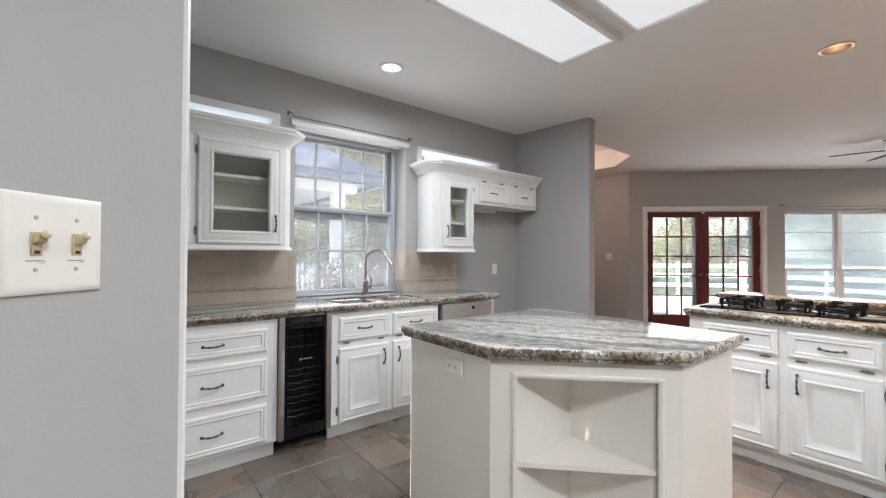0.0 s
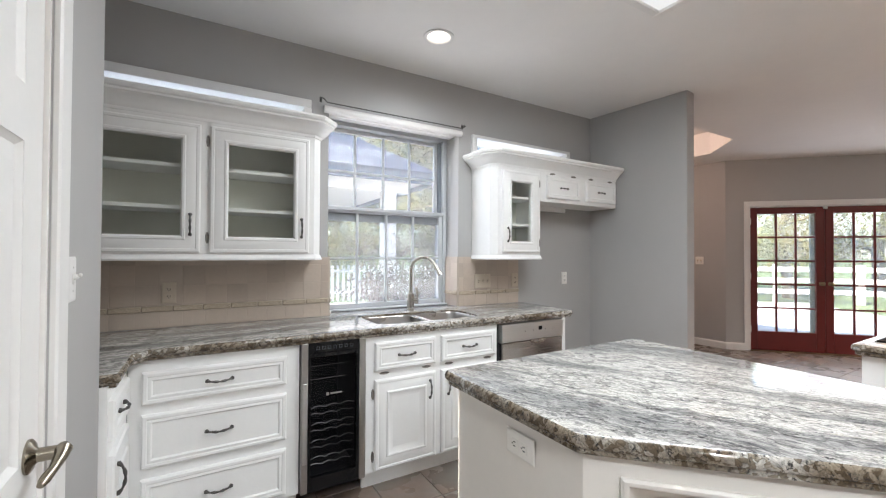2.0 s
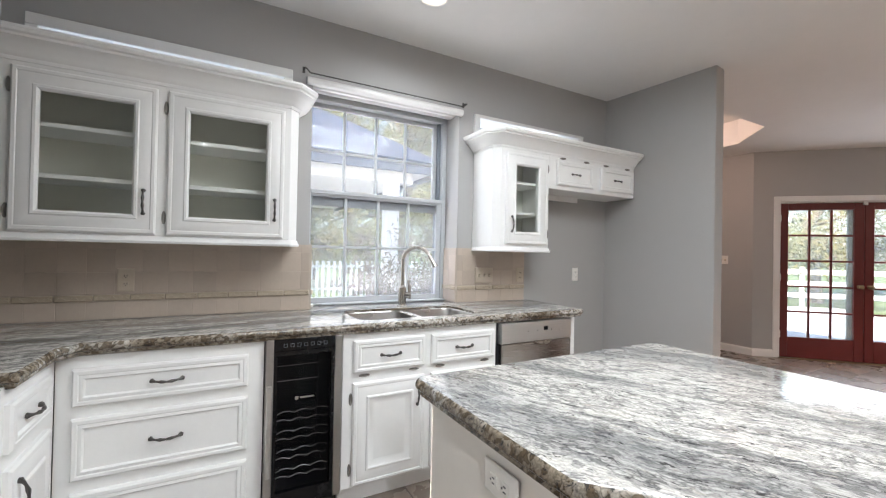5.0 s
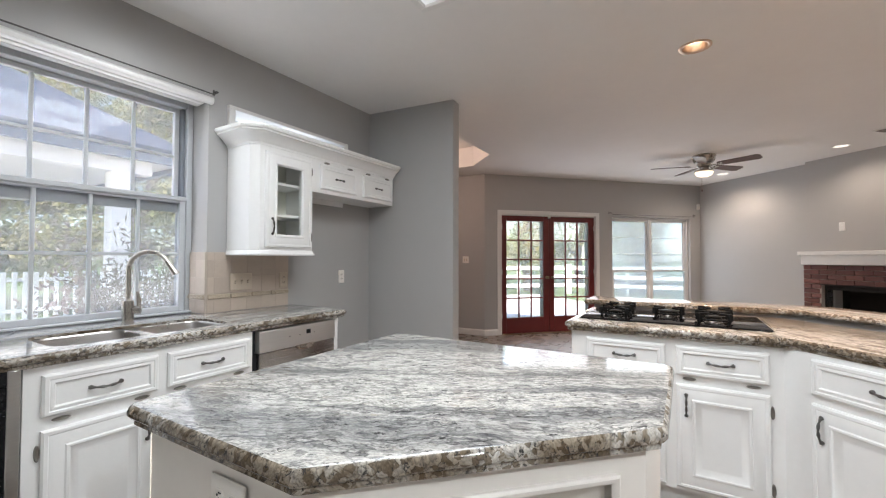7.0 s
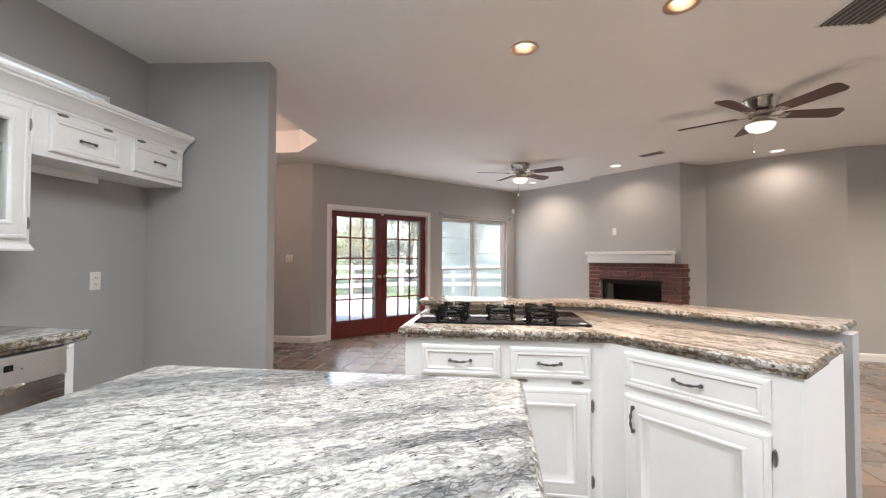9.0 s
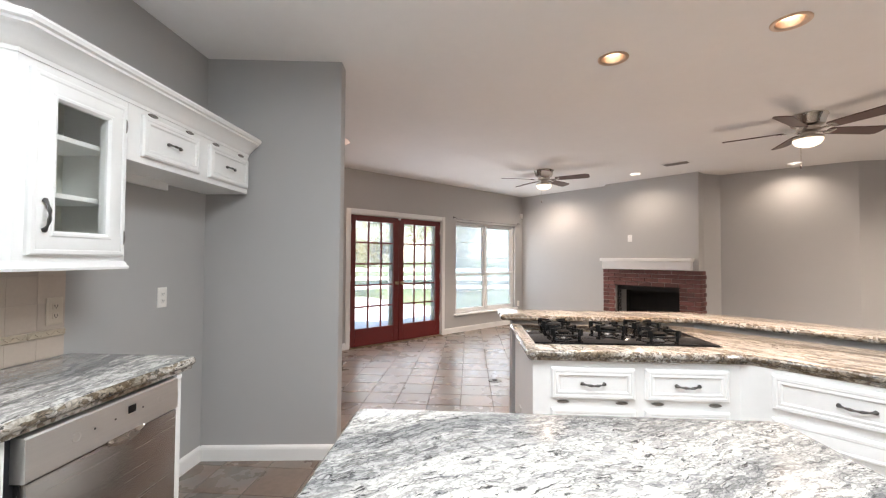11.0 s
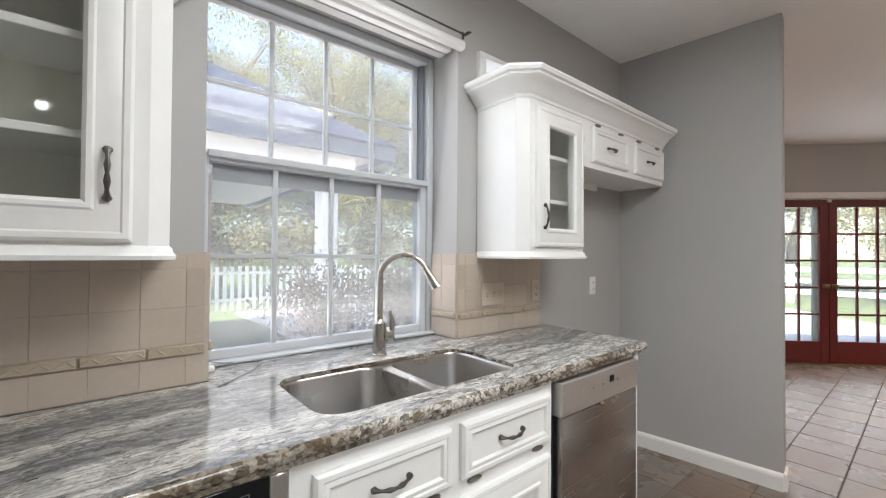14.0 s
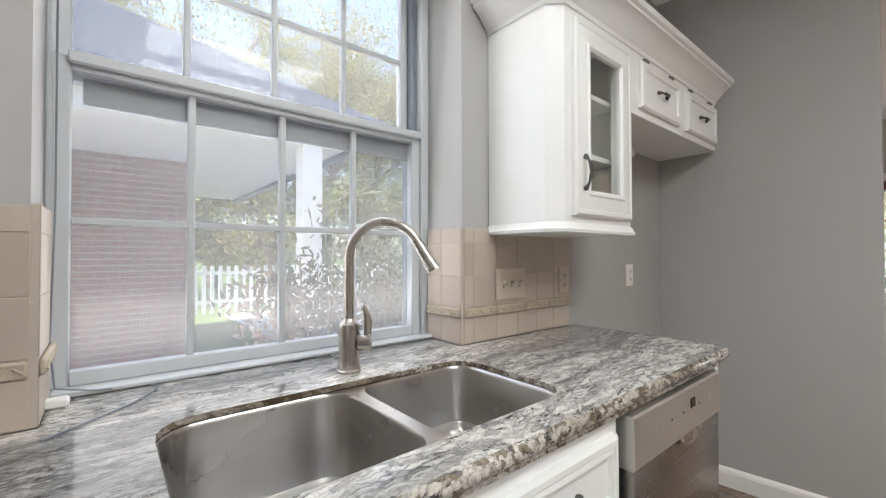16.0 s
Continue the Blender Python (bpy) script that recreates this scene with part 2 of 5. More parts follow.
WALL = mat("wall_paint", (0.43, 0.424, 0.416), 0.7, var=0.025, scale=1.2, bump=0.08, bscale=140)
CEILING = mat("ceiling_paint", (0.84, 0.825, 0.805), 0.85, var=0.025, scale=1.5, bump=0.15, bscale=110)
WHITE = mat("white_cabinet_paint", (0.87, 0.87, 0.855), 0.35, var=0.03, scale=4, bump=0.05, bscale=90)
ISLAND_PAINT = mat("ivory_island_paint", (0.83, 0.79, 0.735), 0.38, var=0.03, scale=4, bump=0.05, bscale=90)
TRIM = mat("white_trim_paint", (0.80, 0.79, 0.77), 0.4, var=0.03, scale=5, bump=0.04)
IVORY = mat("ivory_plastic", (0.84, 0.81, 0.76), 0.3, var=0.02)
ALMOND = mat("almond_toggle", (0.55, 0.43, 0.25), 0.35, var=0.04)
ALMOND_PALE = mat("pale_almond_tip", (0.72, 0.62, 0.45), 0.3, var=0.03)
# coarse rim grain, its tone darkened for what upright faces reflect
GRANITE_SHADED_EDGE = granite_mat("granite_shaded_edge", 20, 0.75, 0.75, 1.4, 0.2, 34.0, 0.44)
GRANITE = granite_mat("granite", 6, 0.36, 0.8, 4.0, 0.0, 15.0, 0.44)
ISLAND_GRANITE = granite_mat("island_granite", -65, 0.46, 0.58, 3.6, 0.0, 28.0, 0.40)
BAR_GRANITE = granite_mat("bar_granite", 40, 0.2, 0.8, 3.0, 0.1, 24.0, 0.34)
TILE_LOOK = dict(base=(0.20, 0.148, 0.118), rough=0.27, var=0.33, scale=3.2, bump=0.25, bscale=24, rand=0.2, tint=(0.19, 0.185, 0.17), tint_amount=0.7)
FLOOR_TILE = mat("slate_look_tile", **TILE_LOOK)
FAR_TILE = mat("slate_look_tile_far", islands=True, **TILE_LOOK)
GROUT = mat("floor_grout", (0.13, 0.115, 0.10), 0.85, var=0.15, scale=12, bump=0.3)
SPLASH = mat("cream_wall_tile", (0.52, 0.437, 0.365), 0.32, var=0.07, scale=7, bump=0.12, bscale=30, rand=0.07)
SPLASH_GROUT = mat("cream_grout", (0.53, 0.46, 0.39), 0.85, var=0.08)
TAN_PLATE = mat("almond_cover_plate", (0.60, 0.52, 0.42), 0.35, var=0.02)
LISTEL = mat("relief_border_tile", (0.47, 0.395, 0.30), 0.4, var=0.12, scale=30, bump=0.5, bscale=60)
STEEL = mat("brushed_steel", (0.56, 0.55, 0.53), 0.3, 1.0, var=0.05, scale=4, bump=0.05, bscale=60, stretch=(1, 40, 40))
SINK_STEEL = mat("sink_steel", (0.50, 0.49, 0.475), 0.27, 1.0, var=0.06, scale=5)
# darker copy of the steel; the brown floor's reflection is put into its colour
DARKENED_STEEL = mat("darkened_brushed_steel", (0.40, 0.375, 0.355), 0.24, 1.0, var=0.06, scale=3, bump=0.04, bscale=60, stretch=(1, 40, 40))
LEVER_NICKEL = mat("antique_nickel", (0.30, 0.265, 0.21), 0.24, 1.0, var=0.08, scale=20)
GREEN = mat("green_screen_frame", (0.20, 0.30, 0.25), 0.6, var=0.08)
NICKEL = mat("brushed_nickel", (0.52, 0.49, 0.45), 0.26, 1.0, var=0.05)
PEWTER = mat("dark_pewter", (0.13, 0.125, 0.12), 0.38, 0.9, var=0.2, scale=40, bump=0.2, bscale=200)
HINGE = mat("worn_pewter", (0.27, 0.255, 0.235), 0.4, 0.85, var=0.25, scale=60)
BRASS = mat("aged_brass", (0.30, 0.24, 0.15), 0.3, 1.0, var=0.15, scale=25)
BLACK = mat("black_glass", (0.008, 0.008, 0.009), 0.06, var=0.1, spec=0.3)
# lighter copy of the steel; light caught by the panel is put into its colour
BRIGHTENED_STEEL = mat("brightened_satin_steel", (0.74, 0.73, 0.71), 0.42, 1.0, var=0.05, scale=4, stretch=(1, 30, 30))
IRON = mat("cast_iron", (0.012, 0.012, 0.012), 0.4, spec=0.1, var=0.2, scale=30, bump=0.3, bscale=150)
DARK = mat("dark_plastic", (0.02, 0.021, 0.025), 0.35, var=0.1)
INSIDE = mat("cabinet_inside", (0.80, 0.80, 0.71), 0.6, var=0.06, scale=3)
GLASS = glass("window_glass", (1, 1, 1), 0.11)
# stronger painted haze, for the upper sash washed out by the sky
VEILED = glass("veiled_window_glass", (1, 1, 1), 0.20)
SCREEN = glass("insect_screen", (0.88, 0.91, 0.94), 0.07)
DOOR_GLASS = glass("door_glass", (1, 1, 1), 0.24)
# bluish sheet that paints glare haze over the wide window's view
HAZE_SHEET = glass("haze_sheet", (0.86, 0.94, 1.0), 0.50)
CAB_GLASS = glass("cabinet_glass", (0.98, 0.99, 0.98), 0.03)
DARK_GLASS = glass("cooler_glass", (0.62, 0.62, 0.64), 0.002)
RED = mat("oxblood_door_paint", (0.13, 0.014, 0.013), 0.34, var=0.16, scale=5, bump=0.1, bscale=60)
BRICK = mat("red_fire_brick", (0.12, 0.045, 0.038), 0.75, var=0.3, scale=14, bump=0.6, bscale=90, rand=0.35)
MORTAR = mat("mortar", (0.34, 0.31, 0.28), 0.95, var=0.12, scale=20, bump=0.4)
SOOT = mat("sooty_firebox", (0.016, 0.014, 0.013), 0.9, var=0.4, scale=6, bump=0.5)
BLADE = mat("dark_walnut_blade", (0.075, 0.035, 0.026), 0.35, var=0.3, scale=6, stretch=(1, 9, 1))
VINYL = mat("white_vinyl_frame", (0.58, 0.60, 0.62), 0.4, var=0.03)
ALUM = mat("grey_sash_track", (0.24, 0.26, 0.29), 0.45, 0.4, var=0.08)
COPPER = mat("copper_reflector", (0.70, 0.54, 0.42), 0.3, 1.0, var=0.05)
GRASS = mat("lawn", (0.085, 0.125, 0.035), 0.9, var=0.4, scale=1.5, bump=0.6, bscale=30)
CONCRETE = mat("patio_concrete", (0.52, 0.52, 0.53), 0.85, var=0.12, scale=1.5, bump=0.3)
def leaf_mat(name, base, tint):
    """A leaf that also lets light through."""
    m = mat(name, base, 0.6, var=0.5, scale=0.8, tint=tint, tint_amount=0.8)
    n, l = m.node_tree.nodes, m.node_tree.links
    p, tr, mx = n["Principled BSDF"], n.new("ShaderNodeBsdfTranslucent"), n.new("ShaderNodeMixShader")
    mx.inputs[0].default_value = 0.45
    l.new(p.inputs["Base Color"].links[0].from_socket, tr.inputs[0])
    l.new(p.outputs[0], mx.inputs[1])
    l.new(tr.outputs[0], mx.inputs[2])
    l.new(mx.outputs[0], n["Material Output"].inputs[0])
    return m


LEAF = leaf_mat("tree_leaf", (0.17, 0.185, 0.05), (0.21, 0.165, 0.05))
SHRUB = leaf_mat("shrub_leaf", (0.09, 0.055, 0.05), (0.07, 0.09, 0.035))
BARK = mat("bark", (0.16, 0.13, 0.105), 0.9, var=0.3, scale=9, bump=0.8, bscale=25)
SHINGLE = mat("grey_blue_shingle", (0.03, 0.04, 0.065), 0.95, spec=0.0, var=0.25, scale=5, bump=0.6, bscale=40)
GUTTER = mat("blue_grey_gutter", (0.075, 0.10, 0.145), 0.5, var=0.06)
FENCE = mat("white_fence_board", (0.78, 0.78, 0.76), 0.7, var=0.06)
LIT_PANEL = glow("lit_acrylic_panel", (0.90, 0.96, 1.0), 0.11)
LIT_LENS = glow("lit_lamp_lens", (1.0, 0.92, 0.82), 1.2)
LIT_WARM = glow("lit_warm_bulb", (1.0, 0.86, 0.68), 1.0)
LIT_GLOBE = glow("lit_frosted_globe", (1.0, 0.82, 0.58), 0.35)
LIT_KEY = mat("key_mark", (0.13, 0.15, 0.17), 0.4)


# ---- mesh helpers ----
def mesh(bm, name, material, smooth=False):
    me = bpy.data.meshes.new(name)
    bmesh.ops.recalc_face_normals(bm, faces=bm.faces[:])
    bm.to_mesh(me)
    bm.free()
    me.materials.append(material)
    if smooth:
        me.shade_smooth()
        me.set_sharp_from_angle(angle=radians(38))
    return me


def part(name, bm, material, parent=None, label="", smooth=True):
    """One mesh object under a thing or a part."""
    ob = new(name, mesh(bm, name, material, smooth))
    if parent is not None:
        ob.parent = parent
    return tagged(ob, label)


def setting(name, bm, material, label, category="", smooth=False):
    ob = new(name, mesh(bm, name, material, smooth))
    return tagged(ob, label, category or name.split("_")[0], kind="structure")


def thing(name, m, label, category, group="", kind=""):
    ob = new(name)
    ob.empty_display_size = 0.1
    ob.matrix_world = m
    return tagged(ob, label, category, group, kind)


def box(bm, a, b, bevel=0.0, seg=1):
    x0, y0, z0, x1, y1, z1 = *(min(p, q) for p, q in zip(a, b)), *(max(p, q) for p, q in zip(a, b))
    m = Matrix.LocRotScale(((x0 + x1) / 2, (y0 + y1) / 2, (z0 + z1) / 2), None, (x1 - x0, y1 - y0, z1 - z0))
    made = bmesh.ops.create_cube(bm, size=1.0, matrix=m)
    if bevel:
        edges = list({e for v in made["verts"] for e in v.link_edges})
        bmesh.ops.bevel(bm, geom=edges, offset=bevel, segments=seg, affect="EDGES", profile=0.5)
    return bm


def boxes(*list_of, bevel=0.0, seg=1):
    bm = bmesh.new()
    for a, b in list_of:
        box(bm, a, b, bevel, seg)
    return bm


def prism(poly, z0, z1, bm=None):
    bm = bm or bmesh.new()
    lo, hi = [bm.verts.new((x, y, z0)) for x, y in poly], [bm.verts.new((x, y, z1)) for x, y in poly]
    bm.faces.new(lo[::-1])
    bm.faces.new(hi)
    for i in range(len(poly)):
        j = (i + 1) % len(poly)
        bm.faces.new((lo[i], lo[j], hi[j], hi[i]))
    return bm


def bridge(bm, a, b):
    for i in range(len(a)):
        j = (i + 1) % len(a)
        bm.faces.new((a[i], a[j], b[j], b[i]))


def moulded(bm, x0, z0, x1, z1, steps, fill=True):
    """A panel in the xz plane, built from rectangles stepped inwards: (inset, y) from the back edge to the middle."""
    last = None
    for inset, y in steps:
        ring = [bm.verts.new((x, y, z)) for x, z in ((x0 + inset, z0 + inset), (x1 - inset, z0 + inset), (x1 - inset, z1 - inset), (x0 + inset, z1 - inset))]
        if last:
            bridge(bm, last, ring)
        last = ring
    if fill:
        bm.faces.new(last)
    return bm


def inset_poly(poly, d):
    """The polygon (counter-clockwise) moved inwards by d, with mitred corners."""
    out = []
    for i, p in enumerate(poly):
        a, b, c = Vector(poly[i - 1]), Vector(p), Vector(poly[(i + 1) % len(poly)])
        u, v = (b - a).normalized(), (c - b).normalized()
        nu, nv = Vector((-u.y, u.x)), Vector((-v.y, v.x))
        m = (nu + nv).normalized()
        out.append(tuple(b + m * (d / max(m.dot(nu), 0.3))))
    return out


def rounded_poly(poly, r, seg=4):
    out = []
    for i, p in enumerate(poly):
        a, b, c = Vector(poly[i - 1]), Vector(p), Vector(poly[(i + 1) % len(poly)])
        u, v = (a - b).normalized(), (c - b).normalized()
        half = u.angle(v) / 2
        cut = min(r / math.tan(half), (a - b).length * 0.45, (c - b).length * 0.45)
        s, e = b + u * cut, b + v * cut
        for k in range(seg + 1):
            t = k / seg
            out.append(tuple((1 - t) ** 2 * s + 2 * t * (1 - t) * b + t * t * e))
    return out


def slab(poly, steps, holes=(), hole_depth=0.03, under=True):
    """A stone top: the outline lofted through (inset, z), its upper face pierced by holes."""
    bm = bmesh.new()
    last = None
    for inset, z in steps:
        ring = [bm.verts.new((x, y, z)) for x, y in inset_poly(poly, inset)]
        if last:
            bridge(bm, last, ring)
        elif under:
            bm.faces.new(ring[::-1])
        last = ring
    z = steps[-1][1]
    if not holes:
        bm.faces.new(last)
        return bm
    edges = [bm.edges.get((last[i], last[(i + 1) % len(last)])) for i in range(len(last))]
    for hole in holes:
        top, low = [bm.verts.new((x, y, z)) for x, y in hole], [bm.verts.new((x, y, z - hole_depth)) for x, y in hole]
        bridge(bm, top, low)
        edges += [bm.edges.get((top[i], top[(i + 1) % len(top)])) for i in range(len(top))]
    bmesh.ops.triangle_fill(bm, edges=edges, use_beauty=True)
    return bm


def stone(name, bm, top):
    """A stone slab; its rim's coarser, browner grain is also darkened to imitate dark reflections."""
    me = mesh(bm, name, top, True)
    me.materials.append(GRANITE_SHADED_EDGE)
    for f in me.polygons:
        f.material_index = 1 if abs(f.normal.z) < 0.8 else 0
    return me


def tube(bm, points, radius, seg=8, caps=True):
    """A round bar along points; radius may be a number or one for each point."""
    pts = [Vector(p) for p in points]
    radii = radius if isinstance(radius, (list, tuple)) else [radius] * len(pts)
    side, last = None, None
    for i, p in enumerate(pts):
        d = (pts[min(i + 1, len(pts) - 1)] - pts[max(i - 1, 0)]).normalized()
        if side is None:
            side = d.orthogonal().normalized()
        side = (side - d * side.dot(d)).normalized()
        up = d.cross(side)
        ring = [bm.verts.new(p + (side * math.cos(2 * math.pi * k / seg) + up * math.sin(2 * math.pi * k / seg)) * radii[i]) for k in range(seg)]
        if last:
            bridge(bm, last, ring)
        elif caps:
            bm.faces.new(ring[::-1])
        last = ring
    if caps:
        bm.faces.new(last)
    return bm


def lathe(bm, profile, seg=20, centre=(0, 0)):
    """A turned body from (radius, z)."""
    last = None
    for r, z in profile:
        ring = [bm.verts.new((centre[0] + r * math.cos(2 * math.pi * k / seg), centre[1] + r * math.sin(2 * math.pi * k / seg), z)) for k in range(seg)]
        if last:
            bridge(bm, last, ring)
        last = ring
    bm.faces.new(last)
    return bm


def turned(bm, m):
    bmesh.ops.transform(bm, matrix=m, verts=bm.verts[:])
    return bm


# ---- structure ----
ROOM = [(-1.35, -5.15), (7.15, -5.15), (7.4, -3.6), (8.28, -2.3), (8.15, -1.95), (10.6, 0.5), (7.4, 3.74), (7.35, 5.35), (4.1, 5.35), (4.1, 3.78), (-0.35, 3.78), (-0.35, 2.35), (0.36, 2.35), (0.36, 1.12), (-1.35, -0.58)]


def run_frame(a, b):
    """Local frame of a wall: x along it, y outwards, from the inner face's start."""
    d = Vector(b) - Vector(a)
    return pose(a[0], a[1], 0, 0, 0, math.degrees(math.atan2(d.y, d.x))), d.length


def wall(name, a, b, thick=0.15, openings=(), z1=CEIL + 0.02, label="", material=None):
    m, length = run_frame(a, b)
    bm, x = bmesh.new(), 0.0
    for s0, s1, z0, zt in sorted(openings):
        if s0 > x:
            box(bm, (x, 0, 0), (s0, thick, z1))
        if z0 > 0.01:
            box(bm, (s0, 0, 0), (s1, thick, z0))
        box(bm, (s0, 0, zt), (s1, thick, z1))
        x = s1
    box(bm, (x, 0, 0), (length, thick, z1))
    ob = setting(name, bm, material or WALL, label or "taupe grey painted plaster wall", "wall")
    ob.matrix_world = m
    return m


def baseboard(a, b, name="baseboard"):
    m, length = run_frame(a, b)
    bm = bmesh.new()
    prof = [(0, 0), (-0.016, 0), (-0.016, 0.075), (-0.012, 0.088), (-0.006, 0.095), (0, 0.1)]
    ends = [[bm.verts.new((x, y, z)) for y, z in prof] for x in (0, length)]
    bridge(bm, *ends)
    for e in ends:
        bm.faces.new(e)
    ob = setting(name, bm, TRIM, "white painted wooden baseboard along the wall", "baseboard")
    ob.matrix_world = m


WIN = (1.475, 2.525, 0.925, 2.325)
SINK_A, SINK_B = (-0.2, 3.47), (4.26, 3.47)
wall("wall_north", SINK_A, SINK_B, 0.30, [(WIN[0] + 0.2, WIN[1] + 0.2, 0.895, WIN[3]), (0.39, 1.555, 2.06, 2.36), (2.85, 3.985, 2.06, 2.335)], label="taupe grey kitchen wall pierced by three windows")
HALL_C, LR_C = (7.25, 3.68), (10.4, 0.53)
wall("wall_northeast", HALL_C, LR_C, 0.16, [(0.30, 2.13, 0.0, 2.05), (2.475, 4.215, 0.345, 2.06)], label="taupe grey wall with french doors and a wide window")
BR_L, BR_R = (8.9, -0.75), (7.86, -1.79)
wall("wall_southeast", LR_C, (7.99, -1.88), 0.16, [(2.20, 3.18, 0.0, 0.94)], label="pale grey wall on either side of the chimney breast")
wall("wall_niche", (7.99, -1.88), (8.13, -2.28), 0.14, label="narrow shaded grey wall beside the chimney breast")
wall("wall_alcove", (8.13, -2.28), (7.24, -3.54), 0.14, label="taupe wall under a warm ceiling lamp")
wall("wall_east", (7.24, -3.54), (7.0, -5.0), 0.14)
# unseen south and west walls, added to close the room behind the camera
wall("wall_south", (7.0, -5.0), (-1.2, -5.0), 0.14)
wall("wall_west", (-1.2, -5.0), (-1.2, -0.615), 0.14)
E_C, PANTRY_C = (0.475, 1.06), (0.453, 2.475)
wall("wall_diagonal", (-1.2, -0.615), E_C, 0.12, label="pale taupe diagonal wall beside the pantry door")
wall("wall_pantry", E_C, PANTRY_C, 0.12, [(0.115, 0.855, 0.0, 2.04)], label="pale grey wall with a white panel door")
wall("wall_alcove_end", PANTRY_C, (-0.2, 2.475), 0.10)
wall("wall_corner", (-0.2, 2.475), (-0.2, 3.47), 0.12)
STUB = [(4.10, 3.52), (4.195, 2.565), (4.33, 2.58), (4.24, 3.52)]
setting("wall_stub", prism(rounded_poly(STUB, 0.008, 2), 0, CEIL + 0.02), WALL, "grey wall closing the refrigerator nook, free end", "wall")
# the bay's west and north walls are out of sight, added to enclose it
wall("wall_bay_west", (4.25, 3.74), (4.25, 5.2), 0.14)
wall("wall_bay_north", (4.25, 5.2), (7.2, 5.2), 0.14)
wall("wall_bay_east", (7.2, 5.2), HALL_C, 0.14, label="warm lit taupe wall of the breakfast bay")
# ceiling, pierced by the recessed lamps and the bay's tray
OCT_C, OCT_H, OCT_CUT = (5.62, 4.08), 1.0, 0.5
octagon = [(OCT_C[0] + sx * (OCT_H - cx), OCT_C[1] + sy * (OCT_H - cy)) for sx, sy, cx, cy in ((1, -1, OCT_CUT, 0), (1, -1, 0, OCT_CUT), (1, 1, 0, OCT_CUT), (1, 1, OCT_CUT, 0), (-1, 1, OCT_CUT, 0), (-1, 1, 0, OCT_CUT), (-1, -1, 0, OCT_CUT), (-1, -1, OCT_CUT, 0))]


def ring_of(cx, cy, r, seg=24):
    return [(cx + r * math.cos(2 * math.pi * k / seg), cy + r * math.sin(2 * math.pi * k / seg)) for k in range(seg)]


setting("ceiling", slab(ROOM, [(0, 3.2), (0, CEIL)], [octagon] + [ring_of(c[0], c[1], 0.075) for c in CANS], -0.3), CEILING, "flat off-white painted ceiling with fine texture")
setting("ceiling_tray", boxes(((OCT_C[0] - 1.1, OCT_C[1] - 1.1, CEIL + 0.3), (OCT_C[0] + 1.1, OCT_C[1] + 1.1, CEIL + 0.34))), CEILING, "raised octagonal tray of the bay ceiling", "ceiling")
floor = setting("floor", prism(ROOM, -0.18, -0.004), GROUT, "floor of slate-look ceramic tiles with dark joints")
for name, a, b in (("baseboard", (4.105, 3.46), (4.195, 2.565)), ("baseboard", (4.195, 2.565), (4.33, 2.58)), ("baseboard", (7.2, 5.2), HALL_C), ("baseboard", HALL_C, (7.43, 3.50)), ("baseboard", (8.80, 2.13), LR_C), ("baseboard", LR_C, (9.05, -0.82)), ("baseboard", (8.13, -2.28), (7.24, -3.54)), ("baseboard", (7.24, -3.54), (7.0, -5.0)), ("baseboard", (7.99, -1.88), (8.13, -2.28)), ("baseboard", (3.14, 3.47), (4.10, 3.47))):
    baseboard(a, b, name)


# ---- windows ----
def sash(win, x0, x1, z0, z1, y, cols, rows, name, frame_w=0.04, bar=0.018, thick=0.035, pane=None, stock=None):
    f = bmesh.new()
    for a, b in (((x0, y, z0), (x0 + frame_w, y + thick, z1)), ((x1 - frame_w, y, z0), (x1, y + thick, z1)), ((x0 + frame_w, y, z0), (x1 - frame_w, y + thick, z0 + frame_w)), ((x0 + frame_w, y, z1 - frame_w), (x1 - frame_w, y + thick, z1))):
        box(f, a, b, 0.003)
    s = part(name, f, stock or VINYL, win)
    gx0, gx1, gz0, gz1 = x0 + frame_w, x1 - frame_w, z0 + frame_w, z1 - frame_w
    for i in range(1, cols):
        x = gx0 + (gx1 - gx0) * i / cols
        part("muntin", boxes(((x - bar / 2, y + 0.006, gz0), (x + bar / 2, y + thick - 0.008, gz1)), bevel=0.003), stock or VINYL, s)
    for j in range(1, rows):
        z = gz0 + (gz1 - gz0) * j / rows
        part("muntin", boxes(((gx0, y + 0.0075, z - bar / 2), (gx1, y + thick - 0.0095, z + bar / 2)), bevel=0.003), stock or VINYL, s)
    g = part("pane", boxes(((gx0 - 0.004, y + 0.016, gz0 - 0.004), (gx1 + 0.004, y + 0.019, gz1 + 0.004))), pane or GLASS, s, smooth=False)
    g.visible_shadow = False
    return s


